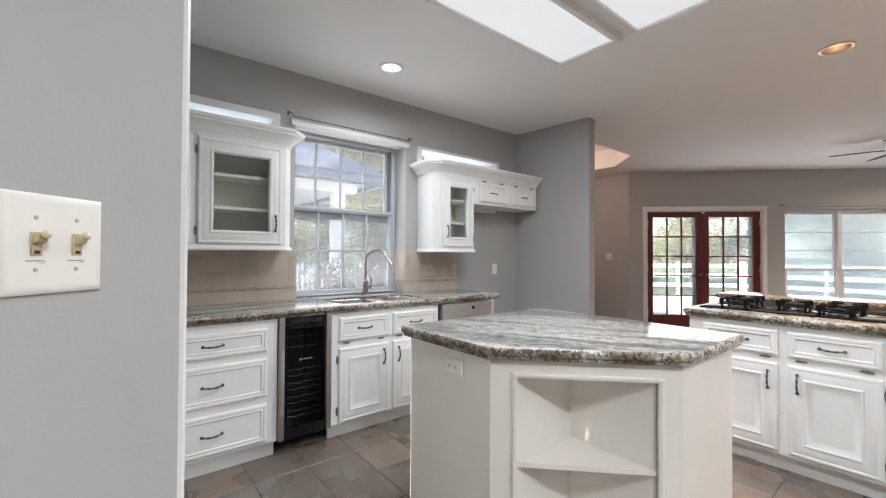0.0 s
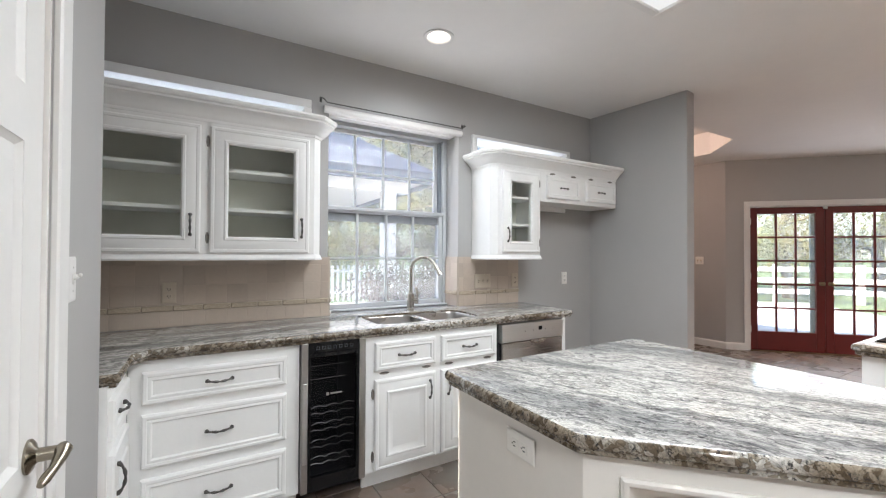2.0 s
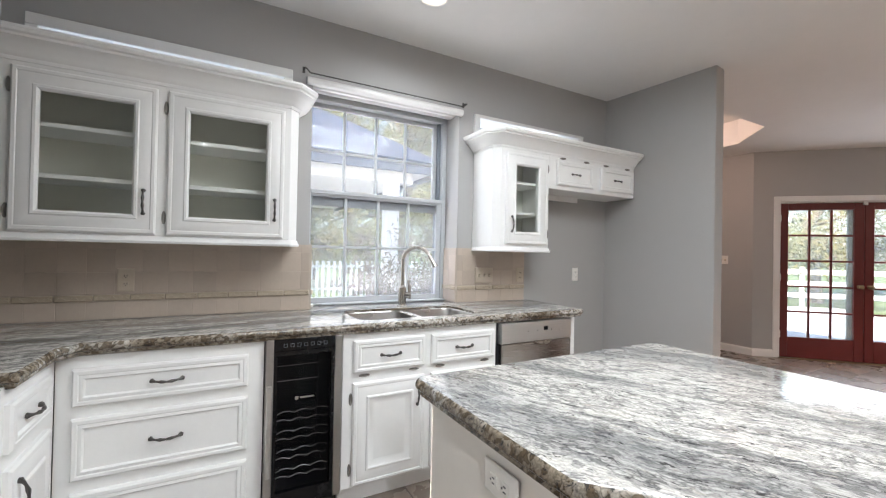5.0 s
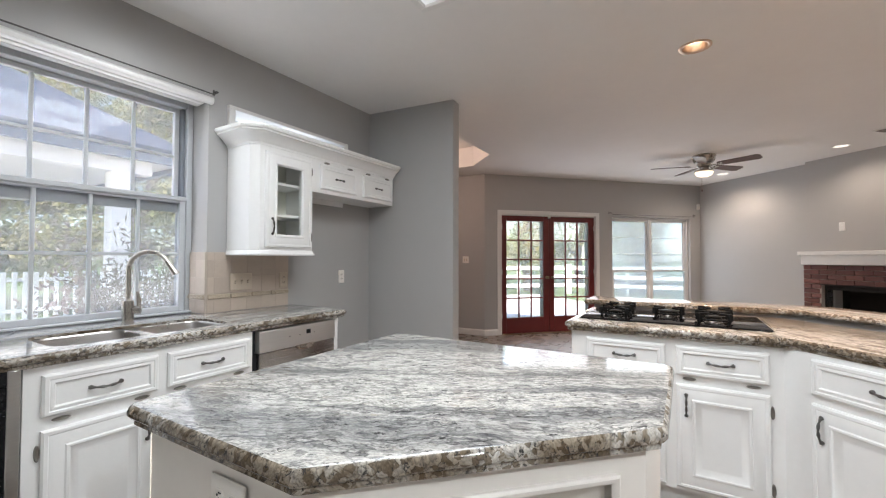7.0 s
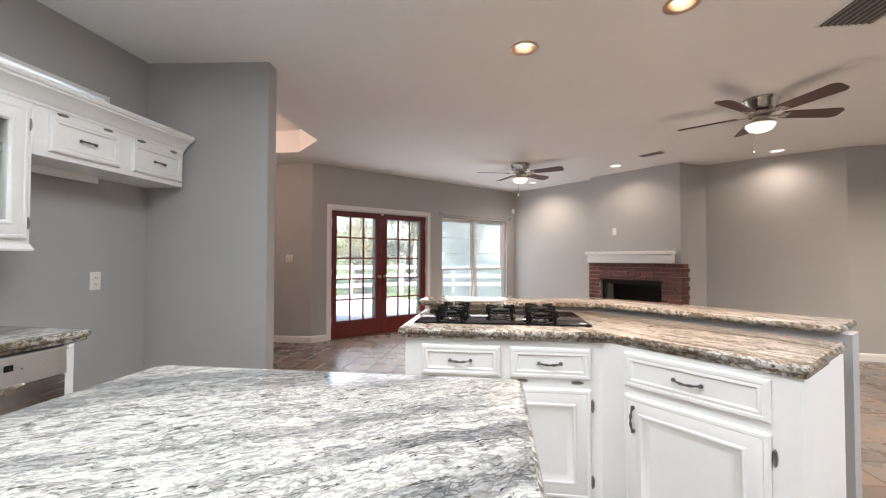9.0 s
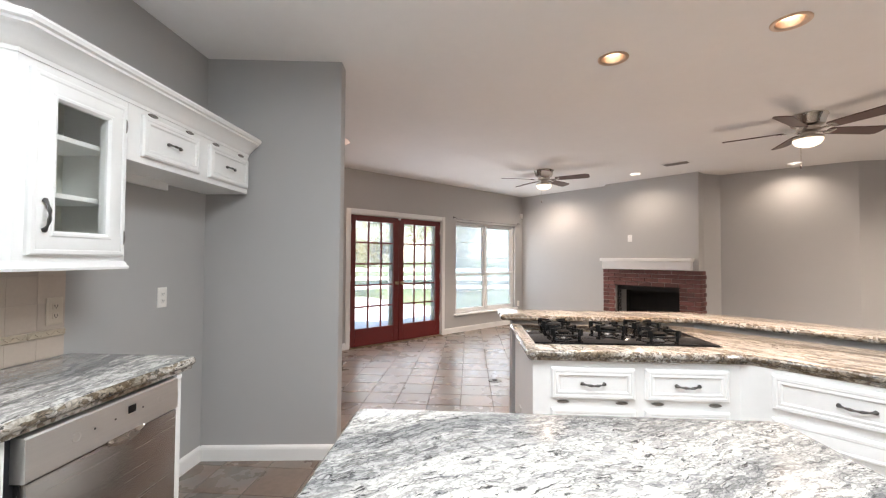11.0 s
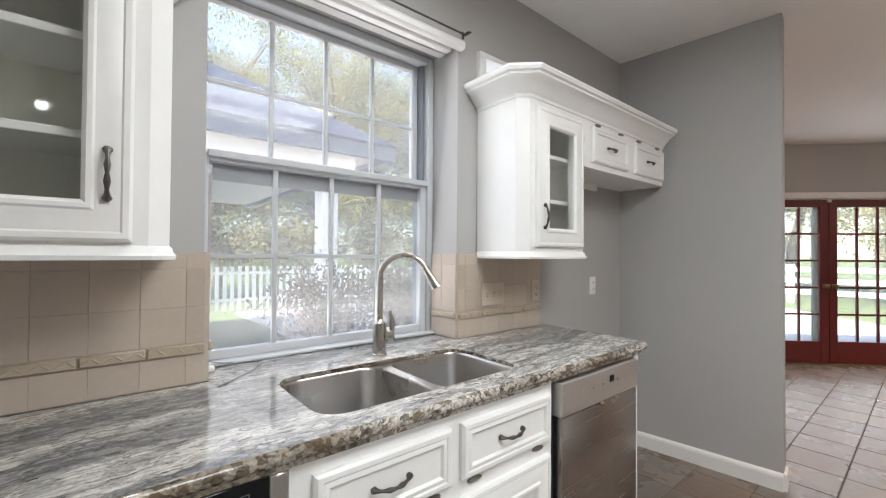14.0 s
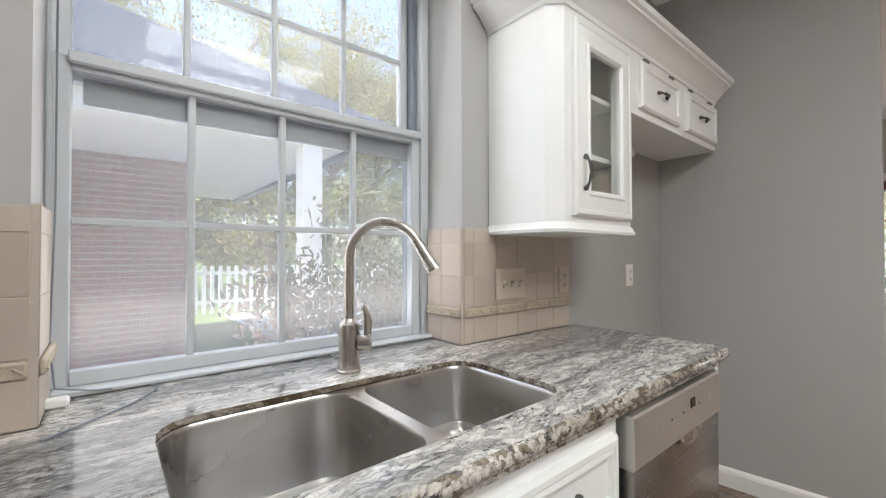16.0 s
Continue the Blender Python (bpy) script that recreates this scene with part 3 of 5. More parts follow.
def sink_window():
    w = thing("window_1", pose(0, 0, 0), "white double-hung kitchen window with grids over the sink", "window", kind="structure")
    x0, x1, z0, z1 = WIN
    y = 3.655
    f = bmesh.new()
    for a, b in (((x0, y, z0), (x0 + 0.012, y + 0.11, z1)), ((x1 - 0.035, y, z0), (x1, y + 0.11, z1)), ((x0 + 0.012, y, z0), (x1 - 0.035, y + 0.11, z0 + 0.012)), ((x0 + 0.012, y, z1 - 0.035), (x1 - 0.035, y + 0.11, z1))):
        box(f, a, b, 0.004)
    part("window_frame", f, VINYL, w)
    for x in (x1 - 0.058,):
        part("sash_track", boxes(((x, y + 0.03, z0 + 0.03), (x + 0.022, y + 0.10, z1 - 0.035)), bevel=0.003), ALUM, w)
    mid = 1.665
    sash(w, x0 + 0.012, x1 - 0.058, mid - 0.02, z1 - 0.036, y + 0.062, 4, 2, "upper_sash", 0.028, pane=VEILED)
    sash(w, x0 + 0.008, x1 - 0.036, z0 + 0.012, mid + 0.02, y + 0.012, 4, 2, "lower_sash", 0.034)
    scr = part("insect_screen", boxes(((x0 + 0.02, y + 0.085, z0 + 0.03), (x1 - 0.05, y + 0.087, mid))), SCREEN, w, smooth=False)
    scr.visible_shadow = False
    # dark grey strip across the panes, just below the meeting rail
    part("grey_strip", boxes(((x0 + 0.06, y + 0.05, mid - 0.075), (x1 - 0.06, y + 0.06, mid - 0.015))), ALUM, w)
    part("meeting_rail", boxes(((x0 + 0.036, y - 0.004, mid), (x1 - 0.036, y + 0.011, mid + 0.028)), bevel=0.004), VINYL, w)
    part("window_sill", boxes(((x0 + 0.001, 3.615, z0 + 0.001), (x1 - 0.001, 3.655, z0 + 0.012)), bevel=0.003), VINYL, w)


sink_window()


def clerestory(name, x0, x1, z0, z1, board=0.055):
    w = thing(name, pose(0, 0, 0), "low strip window above the white wall cabinets", "window", kind="structure")
    sash(w, x0, x1, z0, z1, 3.66, 5, 1, "window_frame", 0.03, 0.014)
    b = bmesh.new()
    for a, c in (((x0, 3.445, z1 - board), (x1, 3.655, z1)), ((x1 - 0.045, 3.445, z0), (x1, 3.655, z1 - board)), ((x0, 3.445, z0), (x0 + 0.045, 3.655, z1 - board))):
        box(b, a, c, 0.003)
    part("window_lining", b, TRIM, w)


clerestory("window_2", 0.19, 1.355, 2.06, 2.36)
clerestory("window_3", 2.65, 3.785, 2.06, 2.335, 0.026)

blind = thing("window_blind", pose(1.99, 3.468, 2.298), "raised white blind behind its rounded valance over the window", "blind")
bm, prof = bmesh.new(), [(0.0, 0.0), (-0.020, 0.0), (-0.030, 0.006), (-0.034, 0.017), (-0.033, 0.031), (-0.026, 0.042), (-0.014, 0.046), (0.0, 0.046)]
ends = [[bm.verts.new((x, y, z)) for y, z in prof] for x in (-0.55, 0.55)]
bridge(bm, *ends)
for e in ends:
    bm.faces.new(e)
part("valance", bm, TRIM, blind)
part("bottom_rail", boxes(((-0.51, 0.03, 0.002), (0.52, 0.07, 0.026)), bevel=0.008, seg=2), TRIM, blind)
for k in range(3):
    part("slat", boxes(((-0.51, 0.075, 0.002 + 0.009 * k), (0.52, 0.12, 0.006 + 0.009 * k)), bevel=0.001), TRIM, blind)


def curtain_rod(m, length, label):
    r = thing("curtain_rod", m, label, "curtain rod")
    part("rod", tube(bmesh.new(), [(0, 0, 0), (length, 0, 0)], 0.0045), PEWTER, r)
    for x, s in ((0.0, -1), (length, 1)):
        part("bracket", tube(bmesh.new(), [(x + 0.03 * s, 0.055, 0.028), (x + 0.03 * s, 0.02, 0.034), (x + 0.025 * s, -0.006, 0.02), (x, 0.0, 0.0)], 0.0045, 6), PEWTER, r)
        part("wall_plate", boxes(((x + 0.022 * s if s > 0 else x - 0.038, 0.05, 0.012), (x + 0.038 if s > 0 else x - 0.022, 0.055, 0.05)), bevel=0.002), PEWTER, r)
    return r


curtain_rod(pose(1.45, 3.415, 2.352), 1.075, "thin dark curtain rod above the sink window")
DW_M, DW_L = run_frame(HALL_C, LR_C)
curtain_rod(DW_M @ pose(2.44, -0.055, 2.10), 1.82, "thin dark curtain rod above the wide window")


# ---- french doors and the wide window ----
def casing(m, x0, x1, z1, w=0.07, name="trim"):
    bm = bmesh.new()
    for a, b in (((x0 - w, -0.015, 0), (x0, 0.004, z1 + w)), ((x1, -0.015, 0), (x1 + w, 0.004, z1 + w)), ((x0, -0.015, z1), (x1, 0.004, z1 + w))):
        box(bm, a, b, 0.005)
    for a, b in (((x0 - 0.001, 0.004, 0), (x0 + 0.012, 0.12, z1)), ((x1 - 0.012, 0.004, 0), (x1 + 0.001, 0.12, z1)), ((x0, 0.004, z1 - 0.012), (x1, 0.12, z1 + 0.001))):
        box(bm, a, b)
    ob = setting(name, bm, TRIM, "white painted door casing", "trim")
    ob.matrix_world = m


casing(DW_M, 0.30, 2.13, 2.05)


def french_leaf(x0, x1, knob_right):
    d = thing("french_door", DW_M @ pose(x0, 0.03, 0.012), "closed oxblood red french door with fifteen panes", "door", "pair of french doors")
    w, h = x1 - x0, 2.02
    gx0, gx1, gz0, gz1 = 0.095, w - 0.10, 0.265, 1.93
    f = bmesh.new()
    for a, b in (((0, 0, 0), (gx0, 0.045, h)), ((gx1, 0, 0), (w, 0.045, h)), ((gx0, 0, 0), (gx1, 0.045, gz0)), ((gx0, 0, gz1), (gx1, 0.045, h))):
        box(f, a, b, 0.004)
    part("door_frame", f, RED, d)
    for i in (1, 2):
        x = gx0 + (gx1 - gx0) * i / 3
        part("muntin", boxes(((x - 0.011, 0.006, gz0), (x + 0.011, 0.039, gz1)), bevel=0.004), RED, d)
    for j in range(1, 5):
        z = gz0 + (gz1 - gz0) * j / 5
        part("muntin", boxes(((gx0, 0.0075, z - 0.011), (gx1, 0.0375, z + 0.011)), bevel=0.004), RED, d)
    pane = mesh(boxes(((0.002, 0.02, 0.002), ((gx1 - gx0) / 3 - 0.002, 0.024, (gz1 - gz0) / 5 - 0.002))), "pane", DOOR_GLASS)
    for i in range(3):
        for j in range(5):
            g = new("pane", pane)
            g.parent, g.location, g.visible_shadow = d, (gx0 + (gx1 - gx0) * i / 3, 0, gz0 + (gz1 - gz0) * j / 5), False
    kx = w - 0.05 if knob_right else 0.05
    k = turned(lathe(bmesh.new(), [(0.026, 0), (0.026, 0.006), (0.01, 0.01), (0.01, 0.03), (0.024, 0.036), (0.028, 0.05), (0.02, 0.062), (0.006, 0.066)], 16), pose(kx, 0, 0.95, 90))
    part("door_knob", k, BRASS, d, "aged brass knob")
    for z in (0.25, 1.0, 1.78):
        hx = 0.0 if knob_right else w
        part("hinge", boxes(((hx - 0.014, -0.008, z), (hx + 0.014, 0.002, z + 0.09)), bevel=0.002), TRIM, d)
    return d


french_leaf(0.315, 1.212, True)
french_leaf(1.218, 2.115, False)
for x0 in (0.315, 1.218):
    sd = thing("screen_door", DW_M @ pose(x0, 0.105, 0.012), "green framed screen door outside the french door", "door", "screen doors")
    for nm, a, b in (("stile", (0.02, 0, 0), (0.10, 0.03, 2.01)), ("stile", (0.765, 0, 0), (0.875, 0.03, 2.01)), ("rail", (0.10, 0, 1.93), (0.765, 0.03, 2.01)), ("rail", (0.10, 0, 0), (0.765, 0.03, 0.24))):
        part(nm, boxes((a, b), bevel=0.003), GREEN, sd)
part_ob = setting("door_sill", boxes(((0.30, -0.03, -0.002), (2.13, 0.15, 0.012)), bevel=0.003), BRASS, "low metal door sill", "sill")
part_ob.matrix_world = DW_M

wide = thing("window_4", DW_M, "wide white twin window with thin grids", "window", kind="structure")
wf = bmesh.new()
for a, b in (((2.475, 0.06, 0.345), (2.515, 0.14, 2.06)), ((4.175, 0.06, 0.345), (4.215, 0.14, 2.06)), ((2.515, 0.06, 2.02), (4.175, 0.14, 2.06)), ((2.515, 0.06, 0.345), (4.175, 0.14, 0.39)), ((3.315, 0.05, 0.39), (3.375, 0.14, 2.02))):
    box(wf, a, b, 0.004)
part("window_frame", wf, TRIM, wide)
part("window_sill", boxes(((2.43, -0.05, 0.315), (4.26, 0.06, 0.343)), bevel=0.006), TRIM, wide)
for a, b in ((2.515, 3.315), (3.375, 4.175)):
    sash(wide, a, b, 1.05, 2.02, 0.095, 1, 3, "upper_sash", 0.03, 0.007, stock=TRIM)
    sash(wide, a, b, 0.39, 1.085, 0.06, 1, 2, "lower_sash", 0.035, 0.007, stock=TRIM)
    # added sheet behind the sashes, only there to wash the view out
    scr = part("haze_sheet", boxes(((a + 0.01, 0.134, 0.39), (b - 0.01, 0.136, 2.02))), HAZE_SHEET, wide, smooth=False)
    scr.visible_shadow = False
bolt = tagged(part("flush_bolt", boxes(((1.19, -0.012, 2.0), (1.235, 0.01, 2.055)), bevel=0.003), TRIM), "small white bolt at the head of the french doors", "bolt")
bolt.matrix_world = DW_M @ pose(0, 0.02, 0)


# ---- cabinet joinery ----
DRAWER = [(0, 0), (0, -0.013), (0.007, -0.02), (0.018, -0.021), (0.022, -0.018), (0.027, -0.0205), (0.034, -0.0205), (0.04, -0.013), (0.05, -0.013)]
DOOR = [(0, 0), (0, -0.013), (0.007, -0.02), (0.018, -0.021), (0.022, -0.018), (0.027, -0.0205), (0.068, -0.0205), (0.073, -0.026), (0.081, -0.026), (0.087, -0.021), (0.108, -0.0115), (0.116, -0.0115)]
GLAZED = [(0, 0), (0, -0.013), (0.007, -0.02), (0.018, -0.021), (0.022, -0.018), (0.027, -0.0205), (0.066, -0.0205), (0.071, -0.025), (0.08, -0.024), (0.088, -0.015), (0.088, 0.0)]


def pull(parent, x, y, z, upright=False, length=0.105):
    """A bowed pewter handle with thick twisted ends."""
    bm = bmesh.new()
    pts, radii = [], []
    for k in range(13):
        t = k / 12
        pts.append(((t - 0.5) * length, -0.004 - 0.021 * math.sin(math.pi * t) ** 0.6, (0 if upright else -0.004) * math.sin(math.pi * t)))
        radii.append(0.0053 + 0.0015 * math.cos(6 * math.pi * t) + (0.003 if k in (0, 12) else 0))
    tube(bm, pts, radii, 8)
    for s in (-1, 1):
        bmesh.ops.create_icosphere(bm, subdivisions=1, radius=0.009, matrix=pose(s * length / 2, -0.006, 0))
    if upright:
        turned(bm, pose(0, 0, 0, 0, 90, 0))
    turned(bm, pose(x, y, z))
    return part("handle", bm, PEWTER, parent, "dark pewter bowed handle")


def oval(x, z, half_x, half_z, y):
    """A flat oval plate with a raised rim, in the xz plane."""
    bm, last = bmesh.new(), None
    for grow, dy in ((1.0, 0.003), (1.0, -0.004), (0.85, -0.006), (0.6, -0.0035), (0.15, -0.0035)):
        ring = [bm.verts.new((x + half_x * grow * math.cos(math.pi * k / 8), y + dy, z + half_z * grow * math.sin(math.pi * k / 8))) for k in range(16)]
        if last:
            bridge(bm, last, ring)
        last = ring
    bm.faces.new(last)
    return bm


def hinge(parent, x, z, y=-0.002):
    return part("hinge", oval(x, z, 0.0085, 0.031, y), HINGE, parent)


def catch(parent, x, z):
    return part("hinge", oval(x, z, 0.029, 0.0075, -0.002), HINGE, parent)


def drawer(cab, x0, x1, z0, z1, catches=False):
    d = part("drawer_front", moulded(bmesh.new(), x0, z0, x1, z1, DRAWER), WHITE, cab)
    pull(d, (x0 + x1) / 2, -0.013, (z0 + z1) / 2)
    if catches:
        for x in (x0 + 0.06, x1 - 0.06):
            catch(cab, x, z0 - 0.018)
    return d


def door(cab, x0, x1, z0, z1, handle_right, steps=None, handle_z=None):
    d = part("door", moulded(bmesh.new(), x0, z0, x1, z1, steps or DOOR, steps is None), WHITE, cab)
    pull(d, x1 - 0.045 if handle_right else x0 + 0.045, -0.02, handle_z or z1 - 0.10, True)
    hx = x0 - 0.009 if handle_right else x1 + 0.009
    for z in (z0 + 0.08, z1 - 0.08):
        hinge(cab, hx, z)
    if steps:
        g = part("glass", boxes(((x0 + 0.08, -0.007, z0 + 0.08), (x1 - 0.08, -0.004, z1 - 0.08))), CAB_GLASS, d, smooth=False)
        g.visible_shadow = False
    return d


def base_unit(name, m, w, label, depth=0.56, top=0.882, group="white base cabinets"):
    """A floor cabinet: open-topped carcass behind a flat front, on a recessed plinth."""
    c = thing(name, m, label, "cabinet", group)
    for nm, a, b in (("front_panel", (0, 0, 0.105), (w, 0.02, top)), ("side_panel", (0, 0.02, 0.105), (0.018, depth, top)), ("side_panel", (w - 0.018, 0.02, 0.105), (w, depth, top)), ("back_panel", (0.018, depth - 0.012, 0.105), (w - 0.018, depth, top)), ("bottom_panel", (0.018, 0.02, 0.105), (w - 0.018, depth - 0.012, 0.123))):
        part(nm, boxes((a, b)), WHITE, c, smooth=False)
    part("plinth", boxes(((0, 0.06, 0.0), (w, 0.08, 0.105))), WHITE, c, smooth=False)
    return c


FACE = 2.895
c = base_unit("drawer_cabinet", pose(0.477, FACE, 0), 0.708, "white drawer cabinet with three panelled drawers")
drawer(c, 0.05, 0.645, 0.682, 0.822)
drawer(c, 0.05, 0.645, 0.405, 0.637)
drawer(c, 0.05, 0.645, 0.130, 0.358)
c = base_unit("sink_cabinet", pose(1.545, FACE, 0), 0.925, "white sink cabinet with two doors and false drawers")
for a, b in ((0.05, 0.445), (0.485, 0.905)):
    drawer(c, a, b, 0.677, 0.838, True)
door(c, 0.05, 0.445, 0.115, 0.627, True)
door(c, 0.485, 0.905, 0.115, 0.627, False)
c = base_unit("corner_cabinet", pose(0.475, 2.478, 0, 0, 0, 90), 0.412, "white return cabinet beside the pantry wall", 0.5)
drawer(c, 0.02, 0.34, 0.69, 0.83)
door(c, 0.02, 0.34, 0.115, 0.64, False)

end = thing("end_panel", pose(3.078, FACE - 0.005, 0), "narrow white end panel beside the dishwasher", "panel")
part("panel", boxes(((0, 0, 0), (0.045, 0.57, 0.882)), bevel=0.003), WHITE, end)
part("bracket", boxes(((0.006, -0.008, 0.845), (0.039, 0.0, 0.871)), bevel=0.006), WHITE, end)


def wine_cooler():
    m = pose(1.19, FACE - 0.005, 0.105)
    w, h = 0.345, 0.772
    t = thing("wine_cooler", m, "narrow black wine cooler with steel trims and wire racks", "wine cooler")
    for nm, a, b in (("side_panel", (0.004, 0.03, 0), (0.012, 0.5, h)), ("side_panel", (w - 0.012, 0.03, 0), (w - 0.004, 0.5, h)), ("back_panel", (0.012, 0.49, 0), (w - 0.012, 0.5, h)), ("top_panel", (0.012, 0.03, h - 0.01), (w - 0.012, 0.49, h)), ("bottom_panel", (0.012, 0.03, 0), (w - 0.012, 0.49, 0.02))):
        part(nm, boxes((a, b)), DARK, t, smooth=False)
    for a, b in ((0.0, 0.034), (w - 0.036, w)):
        part("trim", boxes(((a, -0.022, 0.0), (b, 0.012, h)), bevel=0.003), STEEL, t)
    part("control_panel", boxes(((0.034, -0.02, h - 0.054), (w - 0.036, 0.01, h)), bevel=0.002), BLACK, t)
    for k in range(7):
        part("key", moulded(bmesh.new(), 0.075 + 0.03 * k, h - 0.037, 0.091 + 0.03 * k, h - 0.021, [(0, -0.0205), (0, -0.0212), (0.0016, -0.0212), (0.0016, -0.0205)], False), LIT_KEY, t, smooth=False)
    part("door", boxes(((0.034, -0.018, 0.0), (0.05, 0.01, h - 0.056)), ((w - 0.052, -0.018, 0.0), (w - 0.036, 0.01, h - 0.056)), ((0.05, -0.018, 0.0), (w - 0.052, 0.01, 0.07)), ((0.05, -0.018, h - 0.075), (w - 0.052, 0.01, h - 0.056))), BLACK, t, smooth=False)
    g = part("glass", boxes(((0.05, -0.012, 0.07), (w - 0.052, -0.008, h - 0.075))), DARK_GLASS, t, smooth=False)
    g.visible_shadow = False
    part("handle", boxes(((0.004, -0.045, 0.16), (0.026, -0.034, h - 0.20)), ((0.008, -0.035, 0.18), (0.022, -0.021, 0.20)), ((0.008, -0.035, h - 0.24), (0.022, -0.021, h - 0.22)), bevel=0.003), BRIGHTENED_STEEL, t, "flat steel bar handle")
    part("badge", boxes(((0.13, -0.0135, h - 0.285), (0.145, -0.0125, h - 0.27)), ((0.152, -0.0135, h - 0.281), (0.215, -0.0125, h - 0.274))), STEEL, t, smooth=False)
    part("rack", tube(bmesh.new(), [(0.052, 0.015, h - 0.20), (w - 0.1, 0.015, h - 0.20)], 0.0022, 6), STEEL, t)
    part("rack", tube(bmesh.new(), [(0.052, 0.012, h - 0.13), (w - 0.09, 0.012, h - 0.128)], 0.0018, 6), STEEL, t)
    for k in range(8):
        bm = bmesh.new()
        z = 0.43 - 0.044 * k
        tube(bm, [(0.055 + 0.23 * i / 30, 0.004 + 0.018 * (k % 2), z + 0.011 * abs(math.sin(i / 30 * math.pi * 3 + 0.6 * (k % 2))) - 0.008) for i in range(31)], 0.0026, 6)
        part("rack", bm, STEEL, t)


wine_cooler()


def dishwasher():
    t = thing("dishwasher", pose(2.474, FACE - 0.004, 0), "stainless steel dishwasher under the granite worktop", "dishwasher")
    w = 0.598
    part("body", boxes(((0.0, 0.02, 0.1), (w, 0.55, 0.868))), DARK, t, smooth=False)
    part("door", boxes(((0.03, -0.022, 0.115), (w - 0.004, 0.02, 0.738)), bevel=0.005, seg=2), DARKENED_STEEL, t)
    # the control panel leans back towards its top and overhangs the door
    bm, prof = bmesh.new(), [(0.019, 0.741), (-0.022, 0.741), (-0.027, 0.745), (-0.027, 0.752), (-0.025, 0.860), (-0.020, 0.865), (0.019, 0.865)]
    ends = [[bm.verts.new((x, y, z)) for y, z in prof] for x in (0.022, w - 0.004)]
    bridge(bm, *ends)
    for e in ends:
        bm.faces.new(e)
    cp = part("control_panel", bm, BRIGHTENED_STEEL, t)
    lean = pose(0, -0.0258, 0.805, -1.0)
    part("display", turned(boxes(((0.352, -0.0025, 0.002), (0.385, 0.002, 0.028)), bevel=0.001), lean), BLACK, cp)
    for x in (0.165, 0.50):
        part("knob_ring", turned(lathe(bmesh.new(), [(0.015, 0), (0.015, 0.001), (0.0135, 0.0014), (0.0125, 0.0006), (0.003, 0.0005)], 18), lean @ pose(x, -0.0005, 0.003, 90)), BRIGHTENED_STEEL, cp)
    for x in (0.225, 0.30, 0.415):
        part("button", turned(lathe(bmesh.new(), [(0.0035, 0), (0.0035, 0.0015), (0.002, 0.002)], 10), lean @ pose(x, -0.001, 0.004, 90)), PEWTER, cp)
    # a lens-shaped grip hollow hanging below the panel's middle
    bm = bmesh.new()
    rows = []
    for k in range(13):
        a = math.pi * k / 12
        half = 0.030 * math.sin(a)
        x = 0.345 - 0.075 * math.cos(a)
        rows.append([bm.verts.new((x, y, z)) for y, z in ((-0.0265, 0.748), (-0.033, 0.744 - half * 0.5), (-0.029, 0.744 - half), (-0.0225, 0.744 - half * 0.9), (-0.0225, 0.744))])
    for a, b in zip(rows, rows[1:]):
        bridge(bm, a, b)
    part("handle", bm, NICKEL, cp, "scooped steel pull")
    part("plinth", boxes(((0.01, 0.04, 0.0), (w - 0.01, 0.06, 0.1))), DARK, t, smooth=False)


dishwasher()

# ---- worktops ----
TOP = 0.925
EDGE = [(0.014, 0.889), (0.006, 0.892), (0.0, 0.900), (0.0, 0.909), (0.004, 0.918), (0.011, 0.9235), (0.02, TOP)]
SINK_CUT = rounded_poly([(1.645, 2.955), (2.395, 2.962), (2.395, 3.328), (2.03, 3.338), (1.645, 3.345)], 0.09, 5)
BOWL_A = rounded_poly([(1.648, 2.958), (2.02, 2.961), (2.02, 3.335), (1.648, 3.342)], 0.085, 5)
BOWL_B = rounded_poly([(2.047, 2.965), (2.392, 2.968), (2.392, 3.325), (2.047, 3.333)], 0.075, 5)
run_poly = [(-0.19, 2.485), (0.51, 2.485), (0.51, 2.80), (0.555, 2.862), (3.20, 2.862), (3.20, 3.466), (2.52, 3.466), (2.523, 3.68), (1.477, 3.68), (1.48, 3.466), (-0.19, 3.466)]


def lip(poly, parent, drop=0.0):
    """The strip glued under a stone top's rim to make it look thicker."""
    bm, rings = bmesh.new(), []
    for inset, z in ((0.022, 0.872), (0.014, 0.876), (0.0141, 0.8885), (0.055, 0.8885), (0.055, 0.872)):
        rings.append([bm.verts.new((x, y, z + drop)) for x, y in inset_poly(poly, inset)])
    for a, b in zip(rings, rings[1:] + rings[:1]):
        bridge(bm, a, b)
    return part("edge_strip", bm, GRANITE_SHADED_EDGE, parent, "darker granite strip under the rim")


def soften(poly, which, r):
    out = []
    for i, p in enumerate(poly):
        if i in which:
            a, b, c = Vector(poly[i - 1]), Vector(p), Vector(poly[(i + 1) % len(poly)])
            u, v = (a - b).normalized() * r, (c - b).normalized() * r
            out += [tuple((1 - k / 4) ** 2 * (b + u) + 2 * (k / 4) * (1 - k / 4) * b + (k / 4) ** 2 * (b + v)) for k in range(5)]
        else:
            out.append(p)
    return out


work = new("granite_worktop", stone("granite_worktop", slab(soften(run_poly, (4,), 0.05), EDGE, [SINK_CUT], 0.013, False), GRANITE))
tagged(work, "polished grey and white granite worktop with sink cutouts", "worktop")
lip(soften(run_poly, (4,), 0.05), work)


